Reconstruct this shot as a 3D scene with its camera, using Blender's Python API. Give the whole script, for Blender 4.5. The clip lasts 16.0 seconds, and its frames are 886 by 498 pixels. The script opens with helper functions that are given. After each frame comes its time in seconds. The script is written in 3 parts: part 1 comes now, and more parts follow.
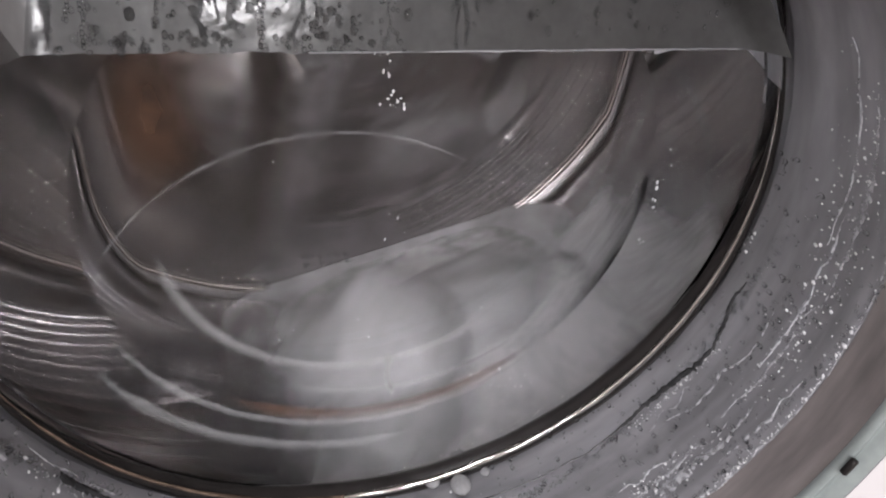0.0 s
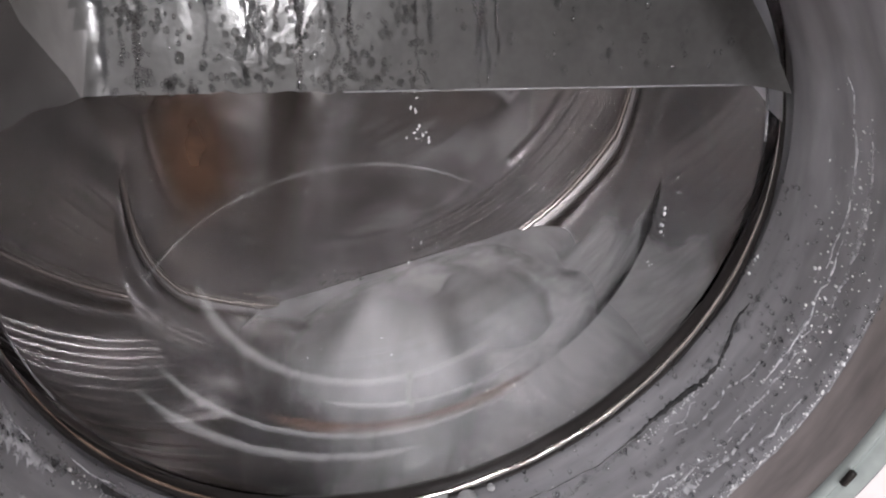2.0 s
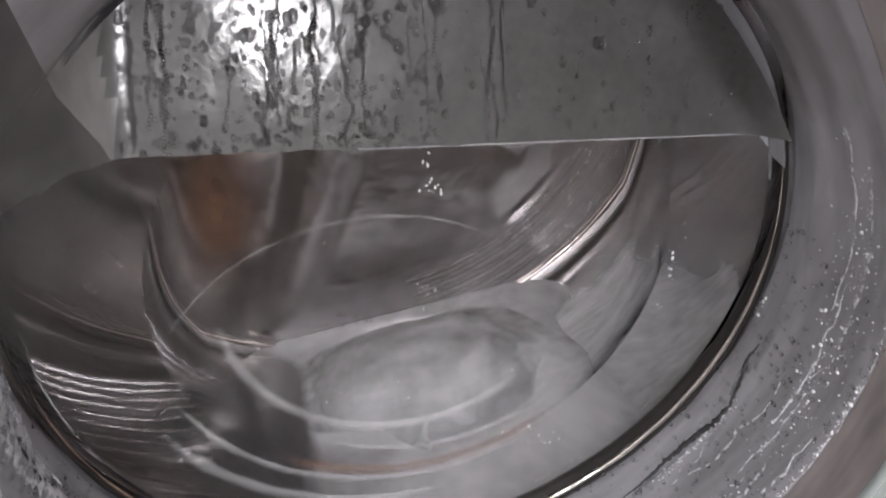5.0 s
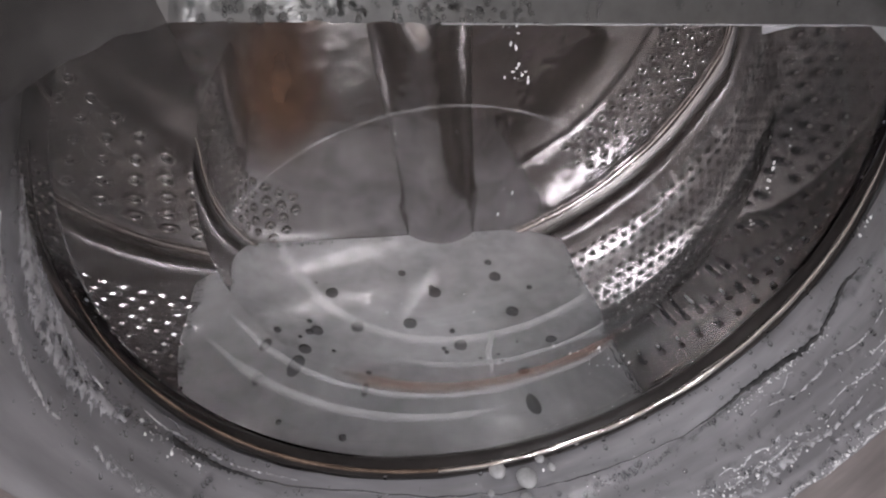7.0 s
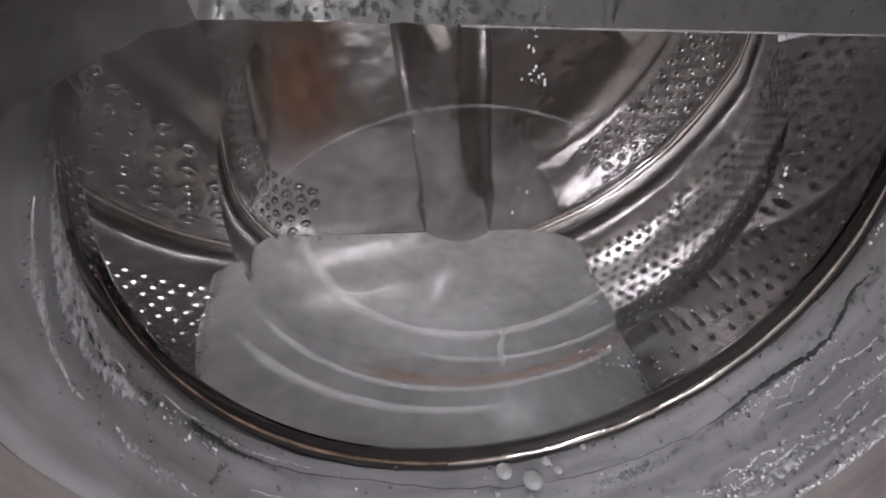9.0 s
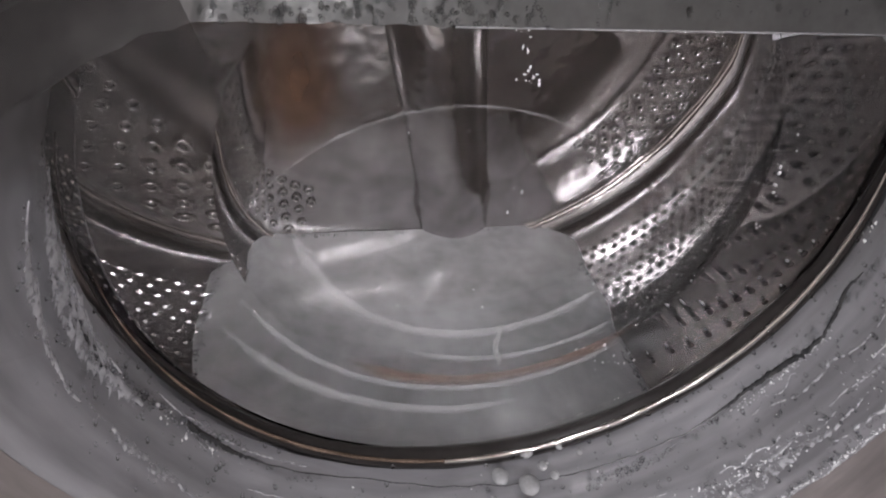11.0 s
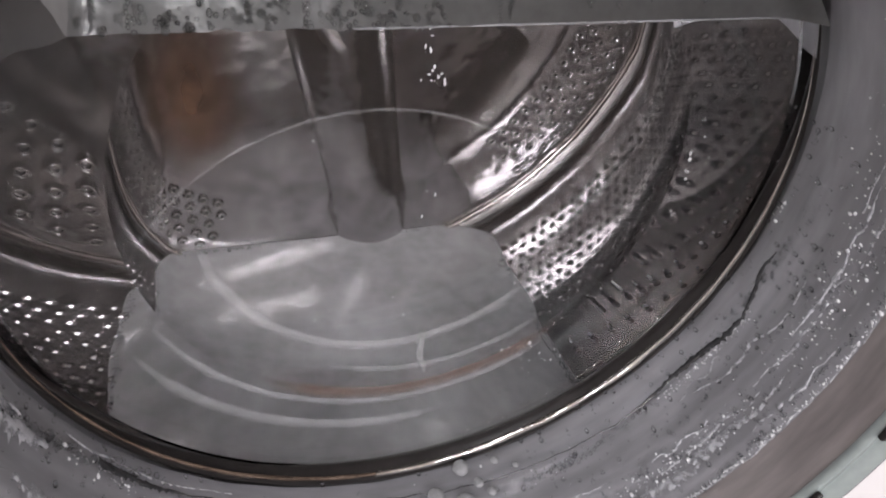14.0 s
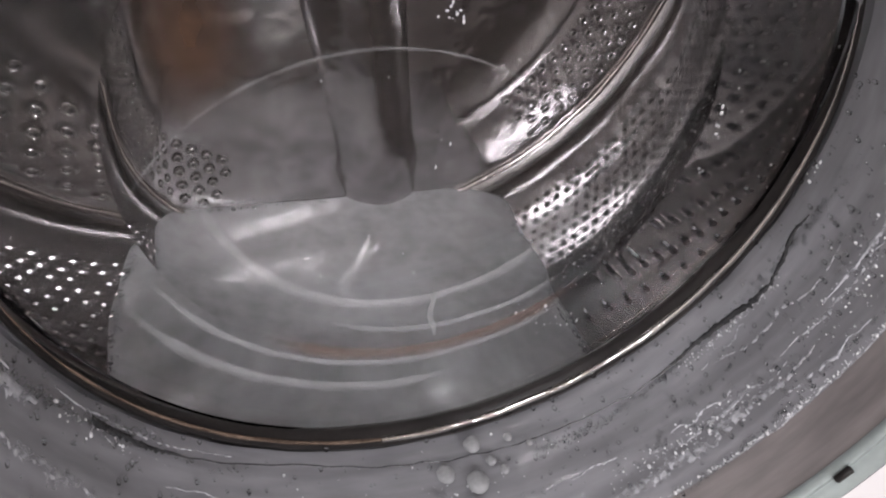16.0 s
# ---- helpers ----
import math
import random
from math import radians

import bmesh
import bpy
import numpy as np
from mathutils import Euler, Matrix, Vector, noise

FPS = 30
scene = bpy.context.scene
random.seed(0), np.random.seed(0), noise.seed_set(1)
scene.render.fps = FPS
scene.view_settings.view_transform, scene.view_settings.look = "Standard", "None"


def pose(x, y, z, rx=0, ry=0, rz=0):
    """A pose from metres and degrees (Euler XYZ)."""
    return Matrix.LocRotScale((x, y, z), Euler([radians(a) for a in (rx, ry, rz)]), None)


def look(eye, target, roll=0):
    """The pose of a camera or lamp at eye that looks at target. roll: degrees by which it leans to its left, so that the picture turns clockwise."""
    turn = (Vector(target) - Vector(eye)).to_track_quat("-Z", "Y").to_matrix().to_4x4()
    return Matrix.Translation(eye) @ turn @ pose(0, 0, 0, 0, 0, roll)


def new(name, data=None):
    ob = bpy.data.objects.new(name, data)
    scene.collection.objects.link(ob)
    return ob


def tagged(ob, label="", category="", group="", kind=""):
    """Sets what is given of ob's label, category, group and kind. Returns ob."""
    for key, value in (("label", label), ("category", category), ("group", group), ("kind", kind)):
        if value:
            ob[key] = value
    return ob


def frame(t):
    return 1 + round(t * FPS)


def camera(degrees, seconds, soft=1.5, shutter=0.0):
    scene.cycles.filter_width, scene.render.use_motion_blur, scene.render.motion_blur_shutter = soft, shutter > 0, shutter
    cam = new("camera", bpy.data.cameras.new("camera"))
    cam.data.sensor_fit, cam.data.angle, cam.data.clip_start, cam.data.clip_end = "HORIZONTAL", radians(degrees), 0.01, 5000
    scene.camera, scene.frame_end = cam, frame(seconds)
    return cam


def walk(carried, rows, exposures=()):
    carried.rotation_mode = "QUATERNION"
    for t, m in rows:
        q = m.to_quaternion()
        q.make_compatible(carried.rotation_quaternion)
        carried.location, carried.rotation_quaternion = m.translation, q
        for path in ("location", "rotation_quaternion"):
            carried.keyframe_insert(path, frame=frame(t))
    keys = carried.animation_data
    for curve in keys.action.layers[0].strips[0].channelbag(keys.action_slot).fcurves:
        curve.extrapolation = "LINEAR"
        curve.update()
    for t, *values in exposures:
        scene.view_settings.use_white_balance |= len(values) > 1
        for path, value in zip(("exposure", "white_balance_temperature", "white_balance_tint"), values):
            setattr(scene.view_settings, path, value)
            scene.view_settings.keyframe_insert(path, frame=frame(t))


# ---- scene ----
cam = camera(54.0, 16.0, soft=2.0, shutter=0.8)
PATH = [
    (0.0, pose(-0.0686, -0.2354, 0.1674, 53.85, -6.48, -15.95)),
    (0.5, pose(-0.0707, -0.2363, 0.1698, 53.63, -6.64, -15.87)),
    (1.0, pose(-0.0733, -0.2389, 0.1737, 53.56, -6.52, -16.01)),
    (1.5, pose(-0.0767, -0.2422, 0.1775, 54.18, -6.30, -16.11)),
    (2.0, pose(-0.0804, -0.2453, 0.1803, 54.72, -6.43, -15.88)),
    (2.5, pose(-0.0833, -0.2460, 0.1799, 54.90, -6.55, -15.51)),
    (3.0, pose(-0.0860, -0.2572, 0.1936, 55.92, -6.59, -15.52)),
    (3.5, pose(-0.0858, -0.2580, 0.1953, 57.30, -6.31, -15.42)),
    (6.0, pose(-0.0771, -0.2368, 0.1769, 55.71, -4.59, -14.76)),
    (6.5, pose(-0.0849, -0.2289, 0.1648, 52.98, -5.41, -13.61)),
    (7.0, pose(-0.0915, -0.2294, 0.1626, 52.20, -5.85, -12.82)),
    (7.5, pose(-0.0931, -0.2340, 0.1670, 51.66, -6.16, -12.25)),
    (8.0, pose(-0.0951, -0.2375, 0.1703, 51.67, -5.81, -11.60)),
    (8.5, pose(-0.0936, -0.2361, 0.1684, 51.72, -6.02, -11.34)),
    (9.0, pose(-0.0922, -0.2357, 0.1664, 51.93, -6.27, -10.99)),
    (11.5, pose(-0.0914, -0.2338, 0.1687, 51.50, -6.19, -11.56)),
    (12.0, pose(-0.0896, -0.2302, 0.1672, 51.62, -6.00, -12.87)),
    (12.5, pose(-0.0876, -0.2292, 0.1657, 51.72, -6.08, -13.60)),
    (13.0, pose(-0.0834, -0.2231, 0.1661, 52.15, -6.35, -16.70)),
    (13.5, pose(-0.0834, -0.2246, 0.1659, 52.23, -6.27, -18.12)),
    (14.0, pose(-0.0870, -0.2269, 0.1654, 52.15, -6.35, -17.72)),
    (14.5, pose(-0.0845, -0.2252, 0.1641, 52.10, -6.60, -17.37)),
    (15.0, pose(-0.0850, -0.2197, 0.1552, 51.60, -6.72, -16.98)),
    (15.5, pose(-0.0850, -0.2194, 0.1520, 50.96, -6.77, -16.78)),
    (16.0, pose(-0.0845, -0.2174, 0.1491, 50.30, -6.87, -16.71)),
]
EXPOSURES = [(0.0, -0.08), (1.0, -0.05), (2.0, 0.05), (3.0, 0.10), (3.5, 0.15), (6.0, 0.06), (7.0, 0.0), (16.0, -0.05)]
walk(cam, PATH, EXPOSURES)

# ---- world and light ----
AX = 0.0125          # the drum's axis, beside the middle of the door
WATER = -0.195       # height of the water
RD = 0.229           # drum radius

world = bpy.data.worlds.new("world")
scene.world = world
world.use_nodes = True
world.node_tree.nodes["Background"].inputs[0].default_value = (0.9, 0.95, 1.0, 1)
world.node_tree.nodes["Background"].inputs[1].default_value = 0.05


def area_lamp(name, where, target, size, power, colour):
    data = bpy.data.lights.new(name, "AREA")
    data.shape, data.size, data.energy, data.color = "DISK", size, power, colour
    ob = new(name, data)
    ob.matrix_world = look(where, target)
    return ob


# placed so its mirror image makes the glare on the slanted glass
area_lamp("glare_lamp_light", (0.100, -1.60, 0.665), (0, 0, 0.0), 0.16, 13.0, (0.98, 0.955, 1.0))
# fill with no known source, added to brighten the drum's right wall
area_lamp("right_wall_fill", (-0.85, -1.80, 0.80), (0.05, 0.1, -0.05), 0.55, 20.0, (0.97, 0.955, 1.0))
# no lamp is known overhead; added to brighten the bowl's right wall
area_lamp("overhead_fill", (-0.55, -0.75, 1.80), (0, 0, -0.1), 0.35, 10.0, (0.98, 0.955, 1.0))


# ---- materials ----
def material(name, colour, rough=0.5, metal=0.0, vary=0.25, scale=40.0, bump=0.0, bump_scale=200.0, bump_depth=0.002, coat=0.0,
             transmission=0.0, ior=1.45, emit=0.0, dark=None, rough_vary=0.15, stretch=(1, 1, 1), alpha=1.0):
    """Two scales of noise vary the colour, one the roughness, one the relief."""
    m = bpy.data.materials.new(name)
    m.use_nodes = True
    nt = m.node_tree
    b = nt.nodes["Principled BSDF"]
    co = nt.nodes.new("ShaderNodeTexCoord")
    mp = nt.nodes.new("ShaderNodeMapping")
    mp.inputs["Scale"].default_value = stretch
    nt.links.new(co.outputs["Object"], mp.inputs["Vector"])

    def noise_node(s, detail=4.0):
        n = nt.nodes.new("ShaderNodeTexNoise")
        n.inputs["Scale"].default_value, n.inputs["Detail"].default_value = s, detail
        nt.links.new(mp.outputs["Vector"], n.inputs["Vector"])
        return n

    big, fine = noise_node(scale), noise_node(scale * 7)
    mix = nt.nodes.new("ShaderNodeMath")
    mix.operation = "MULTIPLY_ADD"
    mix.inputs[1].default_value = 0.35
    nt.links.new(fine.outputs["Fac"], mix.inputs[0])
    half = nt.nodes.new("ShaderNodeMath")
    half.operation = "MULTIPLY"
    half.inputs[1].default_value = 0.65
    nt.links.new(big.outputs["Fac"], half.inputs[0])
    nt.links.new(half.outputs[0], mix.inputs[2])
    ramp = nt.nodes.new("ShaderNodeValToRGB")
    low = dark or tuple(c * (1 - vary) for c in colour)
    ramp.color_ramp.elements[0].position, ramp.color_ramp.elements[0].color = 0.36, (*low, 1)
    ramp.color_ramp.elements[1].position, ramp.color_ramp.elements[1].color = 0.64, (*colour, 1)
    nt.links.new(mix.outputs[0], ramp.inputs[0])
    nt.links.new(ramp.outputs[0], b.inputs["Base Color"])
    rr = nt.nodes.new("ShaderNodeMapRange")
    rr.inputs["To Min"].default_value = max(0.0, rough * (1 - rough_vary))
    rr.inputs["To Max"].default_value = min(1.0, rough * (1 + rough_vary))
    nt.links.new(big.outputs["Fac"], rr.inputs["Value"])
    nt.links.new(rr.outputs[0], b.inputs["Roughness"])
    b.inputs["Metallic"].default_value = metal
    b.inputs["Coat Weight"].default_value = coat
    b.inputs["Coat Roughness"].default_value = 0.06
    b.inputs["Transmission Weight"].default_value = transmission
    b.inputs["IOR"].default_value = ior
    b.inputs["Alpha"].default_value = alpha
    if emit:
        b.inputs["Emission Color"].default_value = (*colour, 1)
        b.inputs["Emission Strength"].default_value = emit
    if bump:
        bn = noise_node(bump_scale)
        bp = nt.nodes.new("ShaderNodeBump")
        bp.inputs["Strength"].default_value, bp.inputs["Distance"].default_value = bump, bump_depth
        nt.links.new(bn.outputs["Fac"], bp.inputs["Height"])
        nt.links.new(bp.outputs[0], b.inputs["Normal"])
        if coat:
            nt.links.new(bp.outputs[0], b.inputs["Coat Normal"])
    return m


STEEL = material("wet_stainless_steel", (0.555, 0.533, 0.54), 0.16, 1.0, 0.30, 18, 0.10, 60)
STEEL_REAR = material("pressed_stainless_steel", (0.60, 0.58, 0.585), 0.18, 1.0, 0.40, 14, 1.0, 12, bump_depth=0.006)
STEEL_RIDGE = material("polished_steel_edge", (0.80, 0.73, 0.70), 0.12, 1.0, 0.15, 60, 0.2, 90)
# drum wall steel for the front rows, shade put into its colour
STEEL_BAND_SHADE = material("shade_darkened_steel", (0.125, 0.110, 0.107), 0.20, 1.0, 0.40, 22, 0.25, 40)
# a darker copy of the steel, for shade on the drum's front
STEEL_FRONT_SHADE = material("shaded_front_steel", (0.30, 0.27, 0.26), 0.30, 1.0, 0.30, 25, 0.1, 60)
BLACK = material("black_hole_floor", (0.012, 0.012, 0.013), 0.5, 0.0, 0.3, 60)
RUBBER = material("wet_grey_door_wall", (0.33, 0.325, 0.345), 0.30, 0.0, 0.42, 12, 0.22, 18, coat=0.8, stretch=(0.5, 2.2, 0.5))
SIDE_WALL = material("wet_grey_side_wall", (0.14, 0.135, 0.133), 0.35, 0.0, 0.5, 14, 0.3, 26, coat=0.5, stretch=(2.5, 2.5, 0.5))
RUBBER_BROWN = material("brownish_grey_rubber", (0.28, 0.25, 0.245), 0.30, 0.0, 0.45, 14, 0.25, 20, coat=0.8, stretch=(0.5, 3, 0.5))
SEAL = material("black_rubber_seal", (0.024, 0.021, 0.020), 0.33, 0.0, 0.4, 60, 0.15, 80)
SEAL.node_tree.nodes["Principled BSDF"].inputs["Specular IOR Level"].default_value = 0.35
EDGE_SHINE = material("seal_edge_shine", (0.86, 0.83, 0.80), 0.10, 1.0, 0.25, 50, 0.35, 60)
COPPER = material("brown_seal_edge", (0.27, 0.195, 0.15), 0.26, 0.5, 0.6, 70, 0.4, 60)
FRAME_GREY = material("greenish_grey_plastic", (0.34, 0.38, 0.37), 0.35, 0.0, 0.2, 40)
WHITE = material("white_enamel", (0.80, 0.77, 0.77), 0.35, 0.0, 0.06, 8, 0.03, 300)
FOAM = material("white_wash_foam", (0.34, 0.335, 0.345), 0.8, 0.0, 0.35, 22, 0.3, 40)
FOAM_SHEET = material("flat_wash_foam", (0.53, 0.52, 0.53), 0.8, 0.0, 0.40, 18, 0.25, 40)
FOG = material("fogged_glass", (0.062, 0.060, 0.058), 0.5, 0.0, 0.45, 38, 0.10, 140, coat=0.30, transmission=0.35, dark=(0.03, 0.028, 0.027))
FOG.node_tree.nodes["Principled BSDF"].inputs["Coat Roughness"].default_value = 0.14
GLASS = material("clear_glass", (1.0, 1.0, 1.0), 0.0, 0.0, 0.0, 10, 0.0, 20, transmission=1.0, ior=1.45)
DROP = material("water_drop", (0.97, 0.98, 1.0), 0.02, 0.0, 0.0, 10, transmission=1.0, ior=1.33, alpha=0.72)
MOULDED = material("moulded_glass_ridge", (0.75, 0.75, 0.77), 0.2, 0.0, 0.2, 30, transmission=0.7, ior=1.4)
TUB = material("grey_tub_plastic", (0.07, 0.068, 0.066), 0.5, 0.0, 0.3, 20)
HAZE = material("hazy_wet_glass", (0.095, 0.090, 0.088), 0.25, 0.0, 0.6, 30, 0.3, 40, transmission=0.5, ior=1.12, stretch=(2.2, 2.2, 0.3), alpha=0.8)
PALE_SHEEN = material("pale_sheen", (0.85, 0.85, 0.87), 0.3, 0.0, 0.2, 30, alpha=0.066)
# tint that paints a brown reflection onto the rear glass
BROWN_SHEEN = material("brown_reflection_tint", (0.105, 0.052, 0.028), 0.5, 0.0, 0.7, 30, alpha=0.7)
TRACE = material("dark_wet_trace", (0.05, 0.05, 0.052), 0.12, 0.0, 0.5, 200, 0.5, 300, coat=0.5)
MILK = material("white_suds_film", (0.62, 0.62, 0.65), 0.35, 0.0, 0.5, 120, 0.4, 120, coat=0.4, alpha=0.75)
PANE_GLOW = material("added_glow_pane", (0.95, 0.97, 1.0), 0.3, emit=1.2)
# clear bubbles coloured dark, for their dark rims and shadows
BUBBLE = material("shade_tinted_bubble", (0.06, 0.06, 0.064), 0.08, 0.0, 0.5, 300, transmission=0.3, ior=1.3, coat=0.6, alpha=0.72)
# white specks: painted glints on drum and glass, suds on the bowl wall
GLINT = material("white_glint_and_suds", (0.92, 0.92, 0.94), 0.08, 0.0, 0.1, 100, coat=1.0, alpha=0.85)
STREAK = material("white_suds_streak", (0.66, 0.66, 0.70), 0.35, 0.0, 0.45, 90, 0.5, 120, coat=0.3, alpha=0.9)
# brown tint for a painted arc of reflection
ARC_BROWN = material("brown_reflection_arc", (0.33, 0.17, 0.10), 0.4, 0.0, 0.3, 30, alpha=0.09)
LAMP = material("lamp_diffuser", (1.0, 0.98, 0.96), 0.4, emit=12.0)
PLASTER = material("painted_plaster", (0.72, 0.69, 0.66), 0.8, 0.0, 0.08, 3, 0.1, 60)
TILE = material("grey_brown_floor_tile", (0.26, 0.21, 0.19), 0.35, 0.0, 0.3, 6)


def water_material():
    """Murky grey wash water: a cloudy body under a mirror-like skin."""
    m = material("cloudy_wash_water", (0.385, 0.380, 0.392), 0.05, 0.0, 0.42, 11, 0.35, 12)
    nt = m.node_tree
    b = nt.nodes["Principled BSDF"]
    b.inputs["Roughness"].default_value = 0.05
    b.inputs["IOR"].default_value = 1.65
    return m


WATER_MAT = water_material()
FILM = material("thin_suds_film", (0.40, 0.39, 0.40), 0.35, 0.0, 0.45, 16, 0.5, 22, coat=0.3, stretch=(1, 4, 1))


def thin_out(m, grain, start, end, most, middle=(0.5, 0.5, 0.0), keep=(2, 2, 0)):
    """Foam thins towards its border and has gaps."""
    nt = m.node_tree
    b = nt.nodes["Principled BSDF"]
    co = nt.nodes.new("ShaderNodeTexCoord")
    sub = nt.nodes.new("ShaderNodeVectorMath")
    sub.operation = "SUBTRACT"
    sub.inputs[1].default_value = middle
    mul = nt.nodes.new("ShaderNodeVectorMath")
    mul.operation = "MULTIPLY"
    mul.inputs[1].default_value = keep
    ln = nt.nodes.new("ShaderNodeVectorMath")
    ln.operation = "LENGTH"
    nt.links.new(co.outputs["Generated"], sub.inputs[0])
    nt.links.new(sub.outputs[0], mul.inputs[0])
    nt.links.new(mul.outputs[0], ln.inputs[0])
    nz = nt.nodes.new("ShaderNodeTexNoise")
    nz.inputs["Scale"].default_value = grain
    nt.links.new(co.outputs["Object"], nz.inputs["Vector"])
    ad = nt.nodes.new("ShaderNodeMath")
    ad.operation = "MULTIPLY_ADD"
    ad.inputs[1].default_value = 0.7
    nt.links.new(nz.outputs["Fac"], ad.inputs[0])
    nt.links.new(ln.outputs["Value"], ad.inputs[2])
    mr = nt.nodes.new("ShaderNodeMapRange")
    mr.interpolation_type = "SMOOTHSTEP"
    for k, v in (("From Min", start), ("From Max", end), ("To Min", most), ("To Max", 0.0)):
        mr.inputs[k].default_value = v
    nt.links.new(ad.outputs[0], mr.inputs["Value"])
    nt.links.new(mr.outputs[0], b.inputs["Alpha"])


thin_out(FOAM, 34, 0.90, 1.45, 0.90)
thin_out(FOAM_SHEET, 40, 1.05, 1.60, 0.95)
thin_out(HAZE, 25, 0.62, 1.25, 0.9, (0, 0, 1.0), (0, 0, 1.0))
thin_out(FILM, 26, 0.50, 1.05, 0.88, (0.5, 0.5, 0.5), (0.5, 1.5, 1.3))
thin_out(STREAK, 260, 0.32, 0.48, 0.85, (0, 0, 0), (0, 0, 0))
thin_out(MILK, 420, 0.27, 0.43, 0.75, (0, 0, 0), (0, 0, 0))
thin_out(BROWN_SHEEN, 60, 0.35, 1.25, 0.88, (0.5, 0.0, 0.5), (2, 0, 2))


# ---- helpers for meshes ----
def part(name, bm, mat, parent=None, label="", smooth=True):
    """Links a bmesh as one mesh object under a thing or a part."""
    me = bpy.data.meshes.new(name)
    bmesh.ops.recalc_face_normals(bm, faces=bm.faces)
    bm.to_mesh(me)
    bm.free()
    me.materials.append(mat)
    if smooth:
        me.polygons.foreach_set("use_smooth", [True] * len(me.polygons))
    ob = new(name, me)
    ob.parent = parent
    if label:
        tagged(ob, label)
    return ob


def thing(name, label, category, m=None, group="", kind=""):
    ob = new(name)
    ob.empty_display_size = 0.02
    if m is not None:
        ob.matrix_basis = m
    return tagged(ob, label, category, group, kind)


def lathe(profile, n=192, start=0.0, end=2 * math.pi, wobble=0.0, seed=0):
    """Turns a profile of (radius, y) round the y axis; angle 0 is the bottom and grows towards +x."""
    bm = bmesh.new()
    full = end - start > 2 * math.pi - 1e-6
    count = n if full else n + 1
    rings = []
    for k, (r, y) in enumerate(profile):
        ring = []
        for i in range(count):
            a = start + (end - start) * i / n
            w = 1 + (wobble * noise.noise((math.cos(a) * 9, math.sin(a) * 9, k * 0.7 + seed)) if wobble else 0)
            ring.append(bm.verts.new((r * w * math.sin(a), y, -r * w * math.cos(a))))
        rings.append(ring)
    for a, b in zip(rings, rings[1:]):
        for i in range(n):
            j = (i + 1) % count
            bm.faces.new((a[i], a[j], b[j], b[i]))
    return bm


def taper(bm, radius, y, a0, a1, b0, b1):
    """Thins a turned bead to nothing at its two ends (degrees)."""
    for v in bm.verts:
        a = math.degrees(math.atan2(v.co.x, -v.co.z))
        f = max(0.04, min(1.0, (a - a0) / (a1 - a0), (a - b0) / (b1 - b0))) ** 0.8
        rr = math.hypot(v.co.x, v.co.z)
        g = (radius + (rr - radius) * f) / rr
        v.co.x, v.co.z, v.co.y = v.co.x * g, v.co.z * g, y + (v.co.y - y) * f


def flare(bm):
    """Widens the bowl towards its upper left, shaped to fit the camera's view."""
    for v in bm.verts:
        if v.co.y < -0.01:
            k = max(0.0, math.cos(math.atan2(v.co.x, -v.co.z) + radians(142)))
            f = 1 + 0.32 * k * k * (3 - 2 * k) * min(1.0, (-0.01 - v.co.y) / 0.08)
            v.co.x, v.co.z = v.co.x * f, v.co.z * f
    return bm


def torus_profile(r, y, minor, n=10, flat=1.0):
    return [(r + minor * math.cos(2 * math.pi * k / n), y + flat * minor * math.sin(2 * math.pi * k / n)) for k in range(n + 1)]


def box(bm, x0, x1, y0, y1, z0, z1):
    bmesh.ops.create_cube(bm, size=1, matrix=Matrix.Translation(((x0 + x1) / 2, (y0 + y1) / 2, (z0 + z1) / 2)) @ Matrix.Diagonal((x1 - x0, y1 - y0, z1 - z0, 1)))


def blob(bm, where, radius, squash=(1, 1, 1), rough=0.0, seed=0, sub=2, turn=None):
    """A lumpy ball joined into bm."""
    m = Matrix.Translation(where)
    if turn is not None:
        m = m @ turn
    made = bmesh.ops.create_icosphere(bm, subdivisions=sub, radius=1.0)
    for v in made["verts"]:
        d = 1 + (rough * noise.noise(Vector(v.co) * 1.7 + Vector((seed * 3.1, seed, 0))) + rough * 0.5 * noise.noise(Vector(v.co) * 4.5 + Vector((0, seed, seed)))) if rough else 1
        v.co = m @ Vector((v.co.x * radius * squash[0] * d, v.co.y * radius * squash[1] * d, v.co.z * radius * squash[2] * d))


def on_round(r, y, degrees):
    """A place on a round wall, and a turn whose z axis points to the middle."""
    a = radians(degrees)
    p = Vector((r * math.sin(a), y, -r * math.cos(a)))
    z = Vector((-math.sin(a), 0, math.cos(a)))
    x = Vector((math.cos(a), 0, math.sin(a)))
    yv = z.cross(x)
    return p, Matrix((x, yv, z)).transposed().to_4x4()


# ---- room ----
def room():
    x0, x1, y0, y1, z0, z1 = -1.2, 1.2, -1.9, 0.62, -0.47, 1.85
    for name, b, mat in (("floor", (x0, x1, y0, y1, z0 - 0.1, z0), TILE), ("ceiling", (x0, x1, y0, y1, z1, z1 + 0.1), PLASTER),
                         ("wall_west", (x0 - 0.1, x0, y0, y1, z0, z1), PLASTER), ("wall_east", (x1, x1 + 0.1, y0, y1, z0, z1), PLASTER),
                         ("wall_south", (x0, x1, y0 - 0.1, y0, z0, z1), PLASTER), ("wall_north", (x0, x1, y1, y1 + 0.1, z0, z1), PLASTER)):
        bm = bmesh.new()
        box(bm, *b)
        tagged(part(name, bm, mat, smooth=False), "plain painted laundry room surface" if name != "floor" else "brown tiled laundry room floor", kind="structure")


room()


